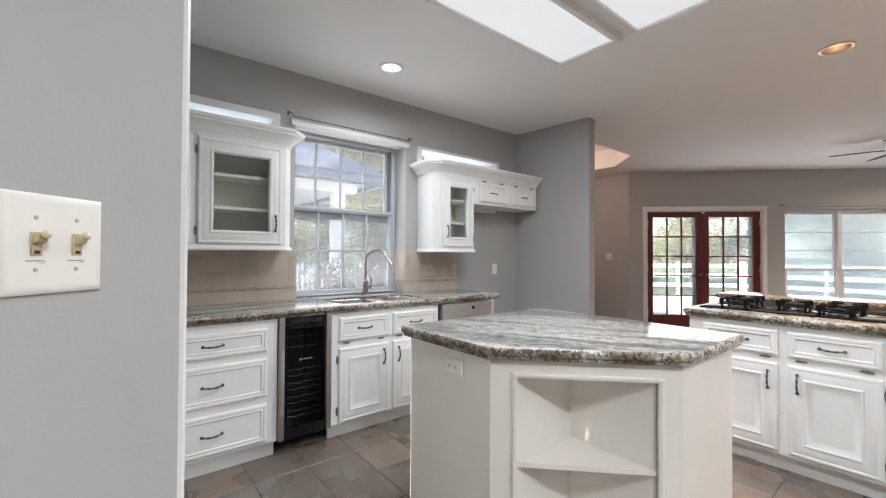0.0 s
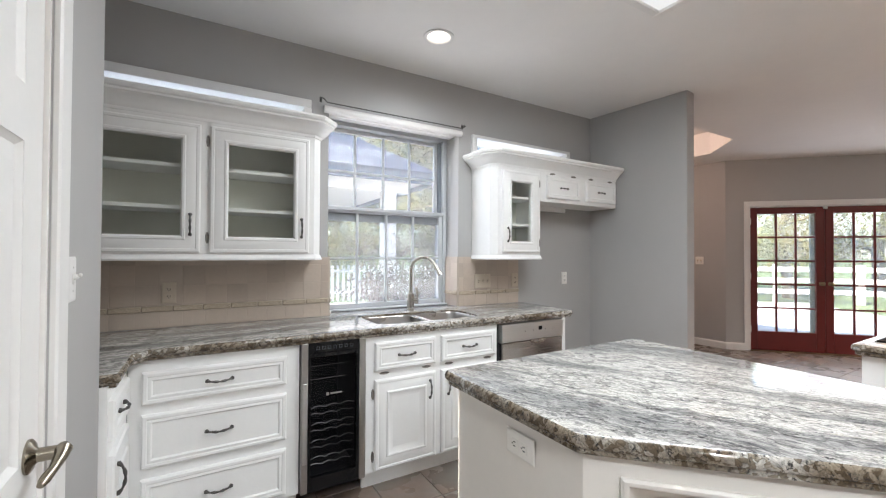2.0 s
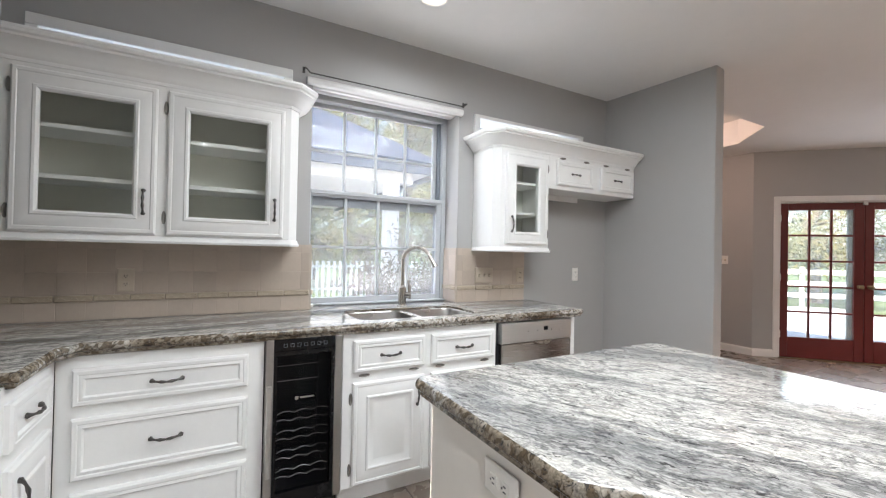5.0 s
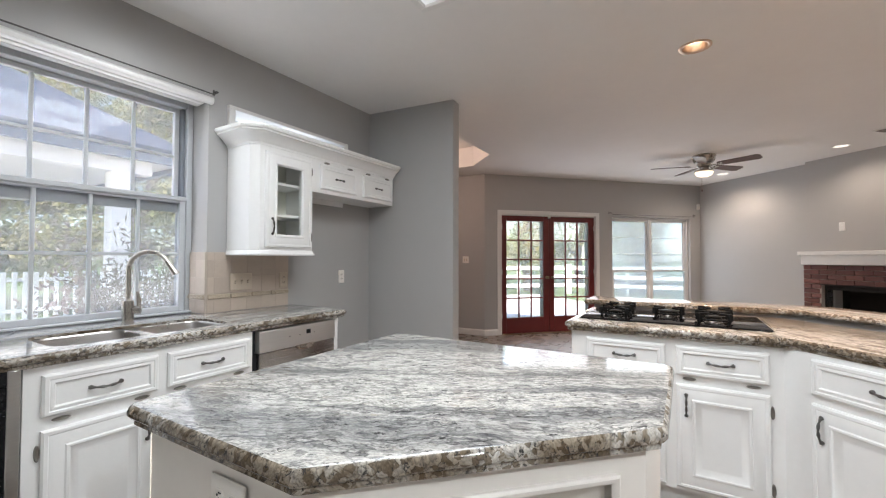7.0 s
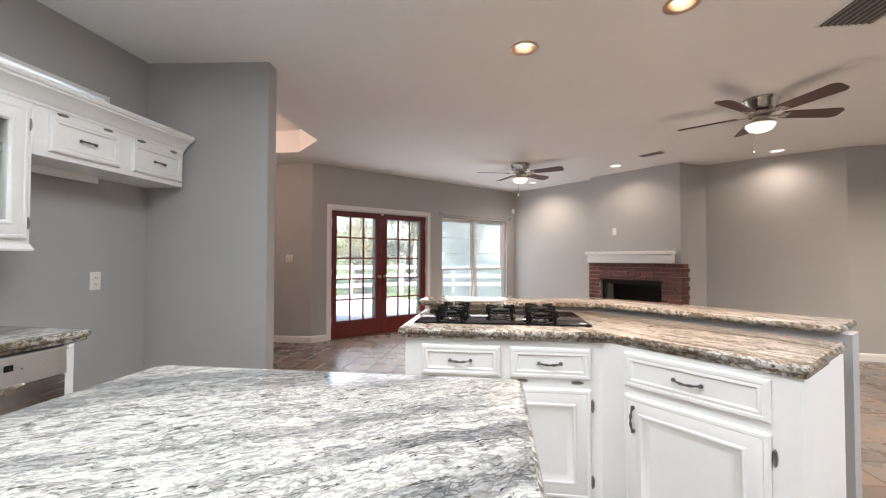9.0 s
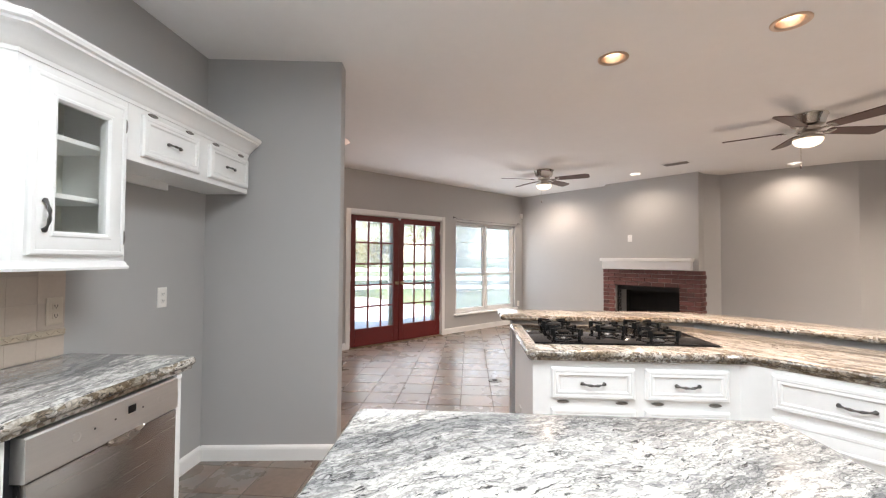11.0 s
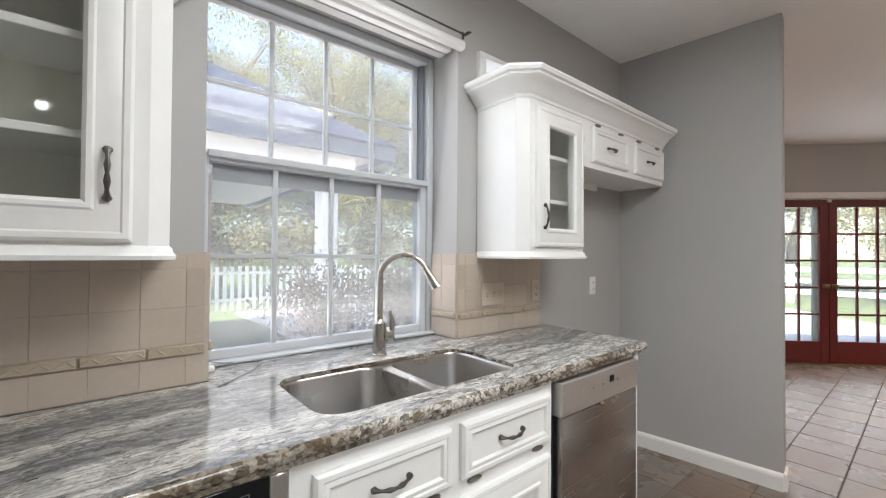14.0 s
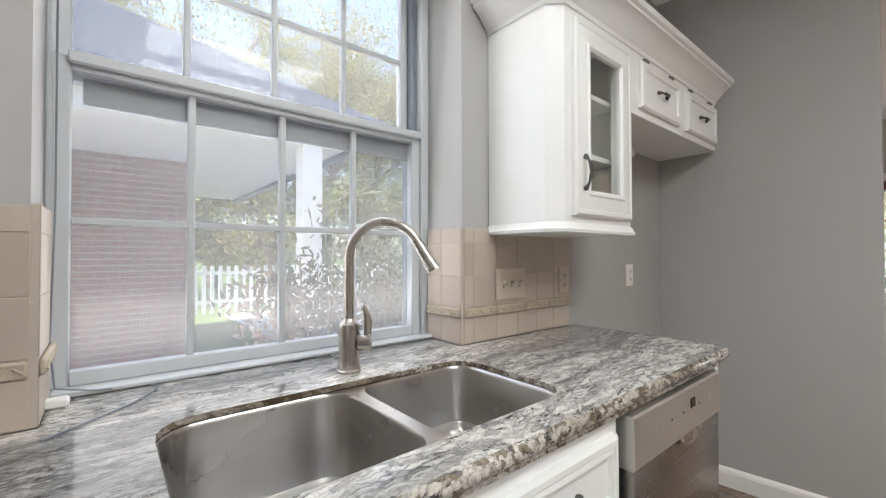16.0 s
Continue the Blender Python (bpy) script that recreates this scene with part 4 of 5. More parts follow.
def sink():
    t = thing("sink", pose(0, 0, 0), "undermounted stainless steel double bowl sink", "sink")
    part("flange", slab(inset_poly(SINK_CUT, -0.015), [(0.0, TOP - 0.018), (0.0, TOP - 0.0145)], [BOWL_A, BOWL_B], 0.0035, False), SINK_STEEL, t, smooth=False)
    for poly, depth in ((BOWL_A, 0.21), (BOWL_B, 0.18)):
        bm, last = bmesh.new(), None
        cx, cy = sum(p[0] for p in poly) / len(poly), sum(p[1] for p in poly) / len(poly)
        for inset, z in ((0.0, TOP - 0.0146), (0.0015, TOP - 0.017), (0.004, TOP - 0.024), (0.008, TOP - depth + 0.04), (0.016, TOP - depth + 0.014), (0.035, TOP - depth + 0.002), (0.06, TOP - depth)):
            ring = [bm.verts.new((x, y, z)) for x, y in inset_poly(poly, inset)]
            if last:
                bridge(bm, last, ring)
            last = ring
        bm.faces.new(last)
        b = part("bowl", bm, SINK_STEEL, t)
        part("drain", lathe(bmesh.new(), [(0.045, TOP - depth + 0.001), (0.043, TOP - depth + 0.004), (0.03, TOP - depth + 0.003), (0.012, TOP - depth + 0.002)], 18, (cx, cy + 0.05)), NICKEL, b)


sink()


def faucet():
    t = thing("faucet", pose(2.076, 3.42, TOP), "brushed nickel gooseneck faucet with a side lever", "faucet")
    part("body", lathe(bmesh.new(), [(0.031, 0), (0.031, 0.005), (0.028, 0.008), (0.027, 0.06), (0.028, 0.10), (0.026, 0.125), (0.015, 0.135), (0.0135, 0.14)], 20), NICKEL, t)
    d = Vector((0.76, -0.65, 0)).normalized()
    pts = [Vector((0, 0, 0.135)), Vector((0, 0, 0.30))]
    for k in range(1, 13):
        a = math.pi * k / 12 * 0.86
        pts.append(d * (0.095 - 0.095 * math.cos(a)) + Vector((0, 0, 0.30 + 0.095 * math.sin(a))))
    part("spout", tube(bmesh.new(), pts, 0.0125, 12), NICKEL, t)
    e = (pts[-1] - pts[-2]).normalized()
    part("spray_head", tube(bmesh.new(), [pts[-1], pts[-1] + e * 0.05, pts[-1] + e * 0.075, pts[-1] + e * 0.085], [0.014, 0.016, 0.019, 0.021], 14), NICKEL, t)
    part("lever", tube(bmesh.new(), [(0.02, -0.016, 0.075), (0.045, -0.036, 0.075)], [0.021, 0.024], 14), NICKEL, t)
    part("lever", tube(bmesh.new(), [(0.038, -0.03, 0.085), (0.04, -0.03, 0.13), (0.032, -0.024, 0.175)], [0.009, 0.012, 0.006], 10), NICKEL, t)


faucet()


# ---- wall cabinets ----
def sweep(path, profile, bm=None):
    """A moulding drawn along an open path in plan; profile: (outwards, z), outwards being to the path's right."""
    bm = bm or bmesh.new()
    last = None
    for i, p in enumerate(path):
        b = Vector(p)
        u = (b - Vector(path[i - 1])).normalized() if i else (Vector(path[1]) - b).normalized()
        v = (Vector(path[i + 1]) - b).normalized() if i + 1 < len(path) else u
        nu, nv = Vector((u.y, -u.x)), Vector((v.y, -v.x))
        m = (nu + nv).normalized()
        m = m / m.dot(nu)
        ring = [bm.verts.new((b.x + m.x * o, b.y + m.y * o, z)) for o, z in profile]
        if last:
            bridge(bm, last, ring)
        else:
            bm.faces.new(ring)
        last = ring
    bm.faces.new(last[::-1])
    return bm


UF, UB, UZ0, UZ1 = 3.175, 3.466, 1.305, 2.055
CROWN = [(0, 2.035), (0.006, 2.035), (0.008, 2.05), (0.014, 2.054), (0.024, 2.066), (0.048, 2.092), (0.072, 2.108), (0.078, 2.11), (0.078, 2.12), (0.09, 2.125), (0.095, 2.138), (0.09, 2.15), (0.0, 2.15)]
FOOT = [(0, 1.305), (0.012, 1.305), (0.014, 1.315), (0.008, 1.322), (0.006, 1.332), (0.0, 1.338)]


def carcass(c, x0, x1, z0, z1, openings, shelves, chamfer):
    """Back, sides, top, bottom, face frame round the openings, and shelves; one front corner cut off at 45 degrees."""
    f0, f1 = (x0 + 0.045, x1) if chamfer < 0 else (x0, x1 - 0.045) if chamfer > 0 else (x0, x1)
    part("back", boxes(((x0 + 0.016, UB - 0.012, z0 + 0.016), (x1 - 0.016, UB, z1 - 0.016))), INSIDE, c, smooth=False)
    for nm, a, b in (("side_panel", (x0, UF + 0.045, z0), (x0 + 0.016, UB, z1)), ("side_panel", (x1 - 0.016, UF + 0.045, z0), (x1, UB, z1)), ("bottom_panel", (x0 + 0.016, UF + 0.02, z0), (x1 - 0.016, UB, z0 + 0.016)), ("top_panel", (x0 + 0.016, UF + 0.02, z1 - 0.016), (x1 - 0.016, UB, z1))):
        part(nm, boxes((a, b)), WHITE, c, smooth=False)
    if chamfer < 0:
        part("corner_post", prism([(x0, UF + 0.045), (x0 + 0.045, UF), (x0 + 0.055, UF + 0.016), (x0 + 0.016, UF + 0.05)], z0, z1), WHITE, c, smooth=False)
    elif chamfer > 0:
        part("corner_post", prism([(x1, UF + 0.045), (x1 - 0.016, UF + 0.05), (x1 - 0.055, UF + 0.016), (x1 - 0.045, UF)], z0, z1), WHITE, c, smooth=False)
    if chamfer >= 0:
        part("side_panel", boxes(((x0, UF + 0.02, z0), (x0 + 0.016, UF + 0.045, z1))), WHITE, c, smooth=False)
    if chamfer <= 0:
        part("side_panel", boxes(((x1 - 0.016, UF + 0.02, z0), (x1, UF + 0.045, z1))), WHITE, c, smooth=False)
    fr, x = bmesh.new(), f0
    oz0, oz1 = openings[0][2], openings[0][3]
    box(fr, (f0, UF, z0), (f1, UF + 0.02, oz0))
    box(fr, (f0, UF, oz1), (f1, UF + 0.02, z1))
    for a, e, *_ in openings:
        box(fr, (x, UF, oz0), (a, UF + 0.02, oz1))
        x = e
    box(fr, (x, UF, oz0), (f1, UF + 0.02, oz1))
    part("face_frame", fr, WHITE, c, smooth=False)
    for z in shelves:
        part("shelf", boxes(((x0 + 0.017, UF + 0.04, z), (x1 - 0.017, UB - 0.013, z + 0.02)), bevel=0.002), WHITE, c)


def face_door(c, x0, x1, z0, z1, right, hz):
    """A glazed door on the cabinet's front, the front being at UF."""
    d = door(c, x0, x1, z0, z1, right, GLAZED, hz)
    d.location.y = UF
    for ch in c.children:
        if ch.name.startswith("hinge") and ch.location.y == 0:
            ch.location.y = UF


left = thing("glazed_wall_cabinet", pose(0, 0, 0), "white wall cabinet with two glazed doors and a crown", "cabinet", "white wall cabinets")
carcass(left, -0.19, 1.36, UZ0, UZ1, [(0.31, 0.69, 1.39, 1.975), (0.82, 1.235, 1.39, 1.975)], (1.572, 1.79), 1)
face_door(left, 0.245, 0.735, 1.345, 2.015, True, 1.49)
face_door(left, 0.775, 1.285, 1.345, 2.015, True, 1.49)
part("crown", sweep([(-0.19, UF), (1.315, UF), (1.36, UF + 0.045), (1.36, UB)], CROWN), WHITE, left)
part("foot_moulding", sweep([(-0.19, UF), (1.315, UF), (1.36, UF + 0.045), (1.36, UB)], FOOT), WHITE, left)

right = thing("glazed_wall_cabinet", pose(0, 0, 0), "white wall cabinet with one glazed door beside the window", "cabinet", "white wall cabinets")
carcass(right, 2.655, 3.135, UZ0, UZ1, [(2.80, 3.03, 1.39, 1.975)], (1.575, 1.795), -1)
face_door(right, 2.735, 3.115, 1.36, 2.005, False, 1.50)
part("foot_moulding", sweep([(2.655, UB), (2.655, UF + 0.045), (2.70, UF), (3.135, UF), (3.135, UB)], FOOT), WHITE, right)
part("crown", sweep([(2.655, UB), (2.655, UF + 0.045), (2.70, UF), (4.10, UF)], CROWN), WHITE, right)

over = thing("bridge_cabinet", pose(3.137, UF, 1.785), "white cabinet with two flap doors over the refrigerator nook", "cabinet", "white wall cabinets")
part("body", boxes(((0, 0, 0), (0.965, 0.29, 0.27)), bevel=0.002), WHITE, over)
part("cleat", boxes(((0, 0.235, -0.045), (0.55, 0.255, 0.0)), bevel=0.002), WHITE, over)
for a, b in ((0.068, 0.46), (0.545, 0.945)):
    d = part("flap_door", moulded(bmesh.new(), a, 0.032, b, 0.222, DRAWER), WHITE, over)
    pull(d, (a + b) / 2, -0.013, 0.125, length=0.085)
    for x in (a + 0.07, b - 0.07):
        catch(over, x, 0.238)


# ---- island ----
ISL = [(1.505, 1.985), (1.505, 1.365), (2.035, 0.825), (2.645, 0.825), (2.645, 2.0)]


def island():
    t = thing("island", pose(0, 0, 0), "white painted kitchen island with a corner display niche", "island")
    p = inset_poly(ISL, 0.045)
    top = new("worktop", stone("worktop", slab(rounded_poly(ISL, 0.035, 4), EDGE), ISLAND_GRANITE))
    top.parent = t
    tagged(top, "five-sided polished grey and white granite top")
    lip(rounded_poly(ISL, 0.035, 4), top)
    q = inset_poly(p, 0.02)
    for i in (0, 2, 3, 4):
        j = (i + 1) % 5
        part("side_panel", prism([p[i], p[j], q[j], q[i]], 0.0, 0.872), ISLAND_PAINT, t, smooth=False)
    a, b = Vector(p[1]), Vector(p[2])
    m, length = pose(a.x, a.y, 0, 0, 0, math.degrees(math.atan2(b.y - a.y, b.x - a.x))), (b - a).length
    o0, o1, z0, z1 = 0.105, length - 0.09, 0.13, 0.80
    for nm, e, f in (("stile", (0, 0, 0), (o0, 0.02, 0.872)), ("stile", (o1, 0, 0), (length, 0.02, 0.872)), ("rail", (o0, 0, 0), (o1, 0.02, z0)), ("rail", (o0, 0, z1), (o1, 0.02, 0.872))):
        part(nm, turned(boxes((e, f)), m), ISLAND_PAINT, t, smooth=False)
    part("niche_trim", turned(moulded(bmesh.new(), o0 - 0.02, z0 - 0.02, o1 + 0.02, z1 + 0.02, [(0, 0), (0, -0.008), (0.006, -0.012), (0.014, -0.01), (0.02, -0.004), (0.02, 0.02)], False), m), ISLAND_PAINT, t)
    mid, deep = length / 2, (o1 - o0) / 2
    for s in (0, 1):
        e = o0 if s == 0 else o1
        over = mid + (0.014 if s == 0 else -0.014)
        part("niche_back", turned(prism([(e, 0.02), (over, 0.02 + deep + 0.014), (over, 0.05 + deep + 0.014), (e, 0.05)], z0 - 0.02, z1 + 0.02), m), ISLAND_PAINT, t, smooth=False)
    for z in (0.445, z0 - 0.02, z1):
        part("niche_shelf", turned(prism([(o0, 0.012), (o1, 0.012), (mid, 0.02 + deep)], z, z + 0.02), m), ISLAND_PAINT, t, smooth=False)


island()


# ---- peninsula ----
PEN = [(3.44, 1.40), (3.44, 0.385), (2.905, -0.11), (3.36, -0.565), (4.27, 0.30), (4.27, 1.40)]
pen_top = new("granite_worktop", stone("granite_worktop", slab(rounded_poly(PEN, 0.03, 3), EDGE), BAR_GRANITE))
tagged(pen_top, "polished granite peninsula top under the cooktop", "worktop")
lip(rounded_poly(PEN, 0.03, 3), pen_top)
BAR_EDGE = [(i, z + 0.052) for i, z in EDGE]
BAR = [(4.26, 1.46), (4.26, 0.19), (3.44, -0.60), (3.70, -0.87), (4.62, 0.02), (4.62, 1.46)]
bar = new("bar_ledge", stone("bar_ledge", slab(rounded_poly(BAR, 0.04, 4), BAR_EDGE), BAR_GRANITE))
tagged(bar, "raised polished granite breakfast bar ledge", "worktop")
HALF = [(4.30, 1.38), (4.30, 0.17), (3.45, -0.65), (3.56, -0.76), (4.46, 0.10), (4.46, 1.38)]
setting("wall_half", prism(HALF, 0, 0.940), WALL, "low grey wall carrying the breakfast bar", "wall")
c = base_unit("cooktop_cabinet", pose(3.48, 1.365, 0, 0, 0, -90), 0.965, "white cabinet under the cooktop, two drawers and two doors", 0.76)
for a, b in ((0.085, 0.48), (0.527, 0.91)):
    drawer(c, a, b, 0.692, 0.84, True)
door(c, 0.085, 0.48, 0.125, 0.645, True)
door(c, 0.527, 0.91, 0.125, 0.645, False)
c = base_unit("angled_cabinet", pose(3.48, 0.40, 0, 0, 0, -136.5), 0.745, "white angled cabinet ending the peninsula, drawer over door", 0.56)
drawer(c, 0.12, 0.655, 0.70, 0.852)
door(c, 0.12, 0.655, 0.125, 0.663, False)


def cooktop():
    t = thing("cooktop", pose(3.86, 0.88, TOP), "black glass gas cooktop with five cast iron grates", "cooktop")
    part("plate", boxes(((-0.27, -0.46, 0.0), (0.27, 0.46, 0.01)), bevel=0.004, seg=2), BLACK, t)
    for y in (-0.4655, 0.4605):
        part("trim", boxes(((-0.275, y, 0.0), (0.275, y + 0.005, 0.008))), STEEL, t, smooth=False)
    for x, y, r in ((-0.13, 0.28, 0.04), (0.13, 0.28, 0.05), (0.02, 0.0, 0.06), (-0.13, -0.22, 0.045), (0.13, -0.24, 0.045)):
        b = part("burner", lathe(bmesh.new(), [(r * 1.05, 0.01), (r * 1.05, 0.015), (r * 0.8, 0.018), (r * 0.78, 0.032), (r * 0.6, 0.036), (r * 0.3, 0.037)], 20, (x, y)), DARKENED_STEEL, t)
        part("cap", lathe(bmesh.new(), [(r * 0.85, 0.036), (r * 0.87, 0.044), (r * 0.7, 0.048), (r * 0.1, 0.049)], 20, (x, y)), IRON, b)
        # a low ring on the glass with four broad fingers that bend in over the burner
        g = bmesh.new()
        ring = [(x + 0.088 * math.cos(k * math.pi / 12), y + 0.088 * math.sin(k * math.pi / 12), 0.034) for k in range(25)]
        tube(g, ring, 0.0055, 6)
        for k in range(4):
            arm = bmesh.new()
            box(arm, (0.100, -0.014, 0.030), (0.107, 0.014, 0.068), 0.002)
            box(arm, (0.086, -0.005, 0.010), (0.101, 0.005, 0.060), 0.002)
            box(arm, (0.030, -0.006, 0.058), (0.108, 0.006, 0.068), 0.002)
            arm.transform(Matrix.Translation((x, y, 0)) @ Matrix.Rotation(k * math.pi / 2 + math.pi / 4, 4, "Z"))
            tmp = bpy.data.meshes.new("grate_finger")
            arm.to_mesh(tmp)
            arm.free()
            g.from_mesh(tmp)
            bpy.data.meshes.remove(tmp)
        part("grate", g, IRON, t)


cooktop()


# ---- pantry door, switches and outlets ----
PAN_M, _ = run_frame(E_C, PANTRY_C)
casing(PAN_M, 0.115, 0.855, 2.04, 0.085)
pantry = thing("panel_door", PAN_M @ pose(0.13, 0.012, 0.01), "closed white six-panel pantry door", "door")
pw = 0.71
slab_bm = boxes(((0, 0.012, 0), (pw, 0.04, 2.015)))
for a, b in ((0, 0.11), (0.305, 0.405), (pw - 0.11, pw)):
    box(slab_bm, (a, 0, 0), (b, 0.012, 2.015))
for a, b in ((0, 0.22), (0.78, 0.92), (1.55, 1.66), (1.90, 2.015)):
    for c0, c1 in ((0.11, 0.305), (0.405, pw - 0.11)):
        box(slab_bm, (c0, 0, a), (c1, 0.012, b))
part("leaf", slab_bm, TRIM, pantry, smooth=False)
for c0, c1 in ((0.11, 0.305), (0.405, pw - 0.11)):
    for z0, z1 in ((0.22, 0.78), (0.92, 1.55), (1.66, 1.90)):
        part("panel", moulded(bmesh.new(), c0, z0, c1, z1, [(0, 0.001), (0.012, 0.0105), (0.022, 0.0105), (0.045, 0.003), (0.05, 0.003)]), TRIM, pantry)
rose = part("lever_rose", turned(lathe(bmesh.new(), [(0.034, 0), (0.034, 0.004), (0.028, 0.009), (0.018, 0.012), (0.014, 0.016), (0.0135, 0.05)], 24), pose(pw - 0.06, 0, 0.92, 90)), LEVER_NICKEL, pantry)
part("lever", tube(bmesh.new(), [(pw - 0.052, -0.052, 0.927), (pw - 0.066, -0.056, 0.925), (pw - 0.08, -0.055, 0.917), (pw - 0.10, -0.048, 0.902), (pw - 0.122, -0.040, 0.892), (pw - 0.135, -0.037, 0.887)], [0.010, 0.015, 0.012, 0.009, 0.010, 0.006], 12), LEVER_NICKEL, rose)


def plate(m, gangs, what, label, material=None):
    """A cover plate with toggles or sockets, lying on the wall in the local xz plane, looking along -y."""
    w = 0.07 + 0.046 * (gangs - 1)
    t = thing("light_switch" if what == "toggle" else "wall_outlet", m, label, "switch" if what == "toggle" else "outlet")
    part("cover", moulded(bmesh.new(), -w / 2, -0.058, w / 2, 0.058, [(0, 0), (0, -0.003), (0.004, -0.006), (0.01, -0.0065)]), material or IVORY, t)
    for g in range(gangs):
        x = (g - (gangs - 1) / 2) * 0.046
        if what == "toggle":
            body = ALMOND if material is None else material
            part("slot", boxes(((x - 0.0065, -0.0085, -0.0135), (x + 0.0065, -0.0062, 0.0135)), bevel=0.001), body, t)
            part("gap", boxes(((x - 0.003, -0.009, -0.0115), (x + 0.003, -0.0084, -0.0075))), material if material is TRIM else DARK, t, smooth=False)
            lv = part("toggle", turned(boxes(((-0.0048, -0.012, -0.006), (0.0048, 0, 0.006)), bevel=0.002), pose(x, -0.006, 0.003, -28)), body, t)
            part("tip", turned(boxes(((-0.0042, -0.021, -0.0045), (0.0042, -0.0115, 0.0045)), bevel=0.0025), pose(x, -0.006, 0.003, -28)), ALMOND_PALE if material is None else material, lv)
            if material is None:
                part("mark", boxes(((x - 0.010, -0.0069, -0.0200), (x + 0.009, -0.0063, -0.0190)), ((x + 0.002, -0.0069, -0.0222), (x + 0.011, -0.0063, -0.0216))), LIT_KEY, t, smooth=False)
            for z in (-0.03, 0.03):
                part("screw", turned(lathe(bmesh.new(), [(0.0026, 0), (0.0022, 0.001)], 10), pose(x, -0.0065, z, 90)), STEEL, t)
        else:
            for z in (-0.02, 0.02):
                part("socket", boxes(((x - 0.014, -0.009, z - 0.0135), (x + 0.014, -0.006, z + 0.0135)), bevel=0.002), material or IVORY, t)
                part("slot", boxes(((x - 0.007, -0.0098, z - 0.003), (x - 0.0045, -0.0088, z + 0.006)), ((x + 0.0045, -0.0098, z - 0.003), (x + 0.007, -0.0088, z + 0.006)), ((x - 0.002, -0.0098, z - 0.009), (x + 0.002, -0.0088, z - 0.005))), DARK, t, smooth=False)
    return t


DIAG_M, _ = run_frame((-1.2, -0.615), E_C)
plate(pose(0.331, 0.916, 1.292, 0, 0, 45) @ pose(0, 0, 0), 2, "toggle", "ivory double toggle switch on the diagonal wall")
plate(PAN_M @ pose(1.02, 0, 1.275), 1, "toggle", "white single toggle switch beside the pantry door", TRIM)
plate(pose(3.732, 3.47, 1.122), 1, "socket", "ivory outlet in the refrigerator nook")
plate(pose(0.586, 3.452, 1.119), 1, "socket", "almond outlet on the tiled backsplash", TAN_PLATE)
plate(pose(2.755, 3.452, 1.123), 3, "toggle", "almond triple switch plate on the tiled backsplash", TAN_PLATE)
plate(pose(3.10, 3.452, 1.123), 1, "socket", "almond outlet at the end of the tiled backsplash", TAN_PLATE)
plate(pose(1.545, 1.60, 0.795, 0, 0, -90), 1, "socket", "ivory outlet on the island side").rotation_euler.y = radians(90)
plate(DW_M @ pose(4.32, 0, 0.42), 1, "socket", "ivory outlet low on the wall by the window")
plate(pose(7.215, 4.02, 1.27, 0, 0, -90), 2, "toggle", "ivory double switch on the bay wall")
plate(pose(3.95, 1.365, 0.42, 0, 0, 180), 1, "socket", "white outlet on the peninsula end", TRIM)


sensor = thing("alarm_sensor", DW_M @ pose(4.40, -0.01, 2.30, 0, 0, -30), "small white alarm sensor high in the corner", "sensor")
part("case", boxes(((-0.03, -0.035, -0.055), (0.03, 0.0, 0.055)), bevel=0.01, seg=2), TRIM, sensor)
part("lens", boxes(((-0.02, -0.038, -0.03), (0.02, -0.034, 0.01)), bevel=0.002), IVORY, sensor)


# ---- backsplash ----
def backsplash(name, edges, y, z1, label, m=None):
    """Field tiles between the given upright joints, a relief border above the first row."""
    x0, x1 = edges[0], edges[-1]
    g = setting(name, boxes(((x0, y, TOP), (x1, y + 0.012, z1))), SPLASH_GROUT, label, "backsplash")
    if m is not None:
        g.matrix_world = m
    for z0, zt in ((TOP + 0.002, 1.0125), (1.049, 1.158), (1.1595, 1.2722), (1.2737, z1)):
        for a, b in zip(edges, edges[1:]):
            tl = part("tile", boxes(((0.0007, -0.002, 0), (b - a - 0.0007, 0.0, zt - z0)), bevel=0.0008), SPLASH, g, smooth=False)
            tl.location = (a, y, z0)
    lw = (x1 - x0) / max(1, round((x1 - x0) / 0.15))
    for k in range(round((x1 - x0) / lw)):
        b = boxes(((0.001, -0.011, 0.0), (lw - 0.001, 0, 0.031)), bevel=0.004)
        count = max(2, int(lw / 0.022))
        for q in range(count):
            xq = lw * (q + 0.5) / count
            tube(b, [(xq - 0.007, -0.0115, 0.010 + 0.011 * (q % 2)), (xq + 0.007, -0.0115, 0.021 - 0.011 * (q % 2))], 0.0028, 5)
        bt = part("border_tile", b, LISTEL, g)
        bt.location = (x0 + lw * k, y, 1.0155)
    return g


backsplash("backsplash_1", [1.426 - 0.1105 * k for k in range(14, -1, -1)] + [1.477], 3.457, 1.32, "cream ceramic tile backsplash with a relief border")
backsplash("backsplash_2", [2.523] + [2.567 + 0.1166 * k for k in range(6)], 3.457, 1.325, "cream ceramic tile backsplash beside the window")
backsplash("backsplash_3", [0.0, 0.08, 0.185], 0.0, 1.325, "cream tiles returning into the window reveal", pose(2.512, 3.645, 0, 0, 0, -90))
backsplash("backsplash_4", [0.0, 0.105, 0.185], 0.0, 1.325, "cream tiles returning into the window reveal", pose(1.488, 3.46, 0, 0, 0, 90))

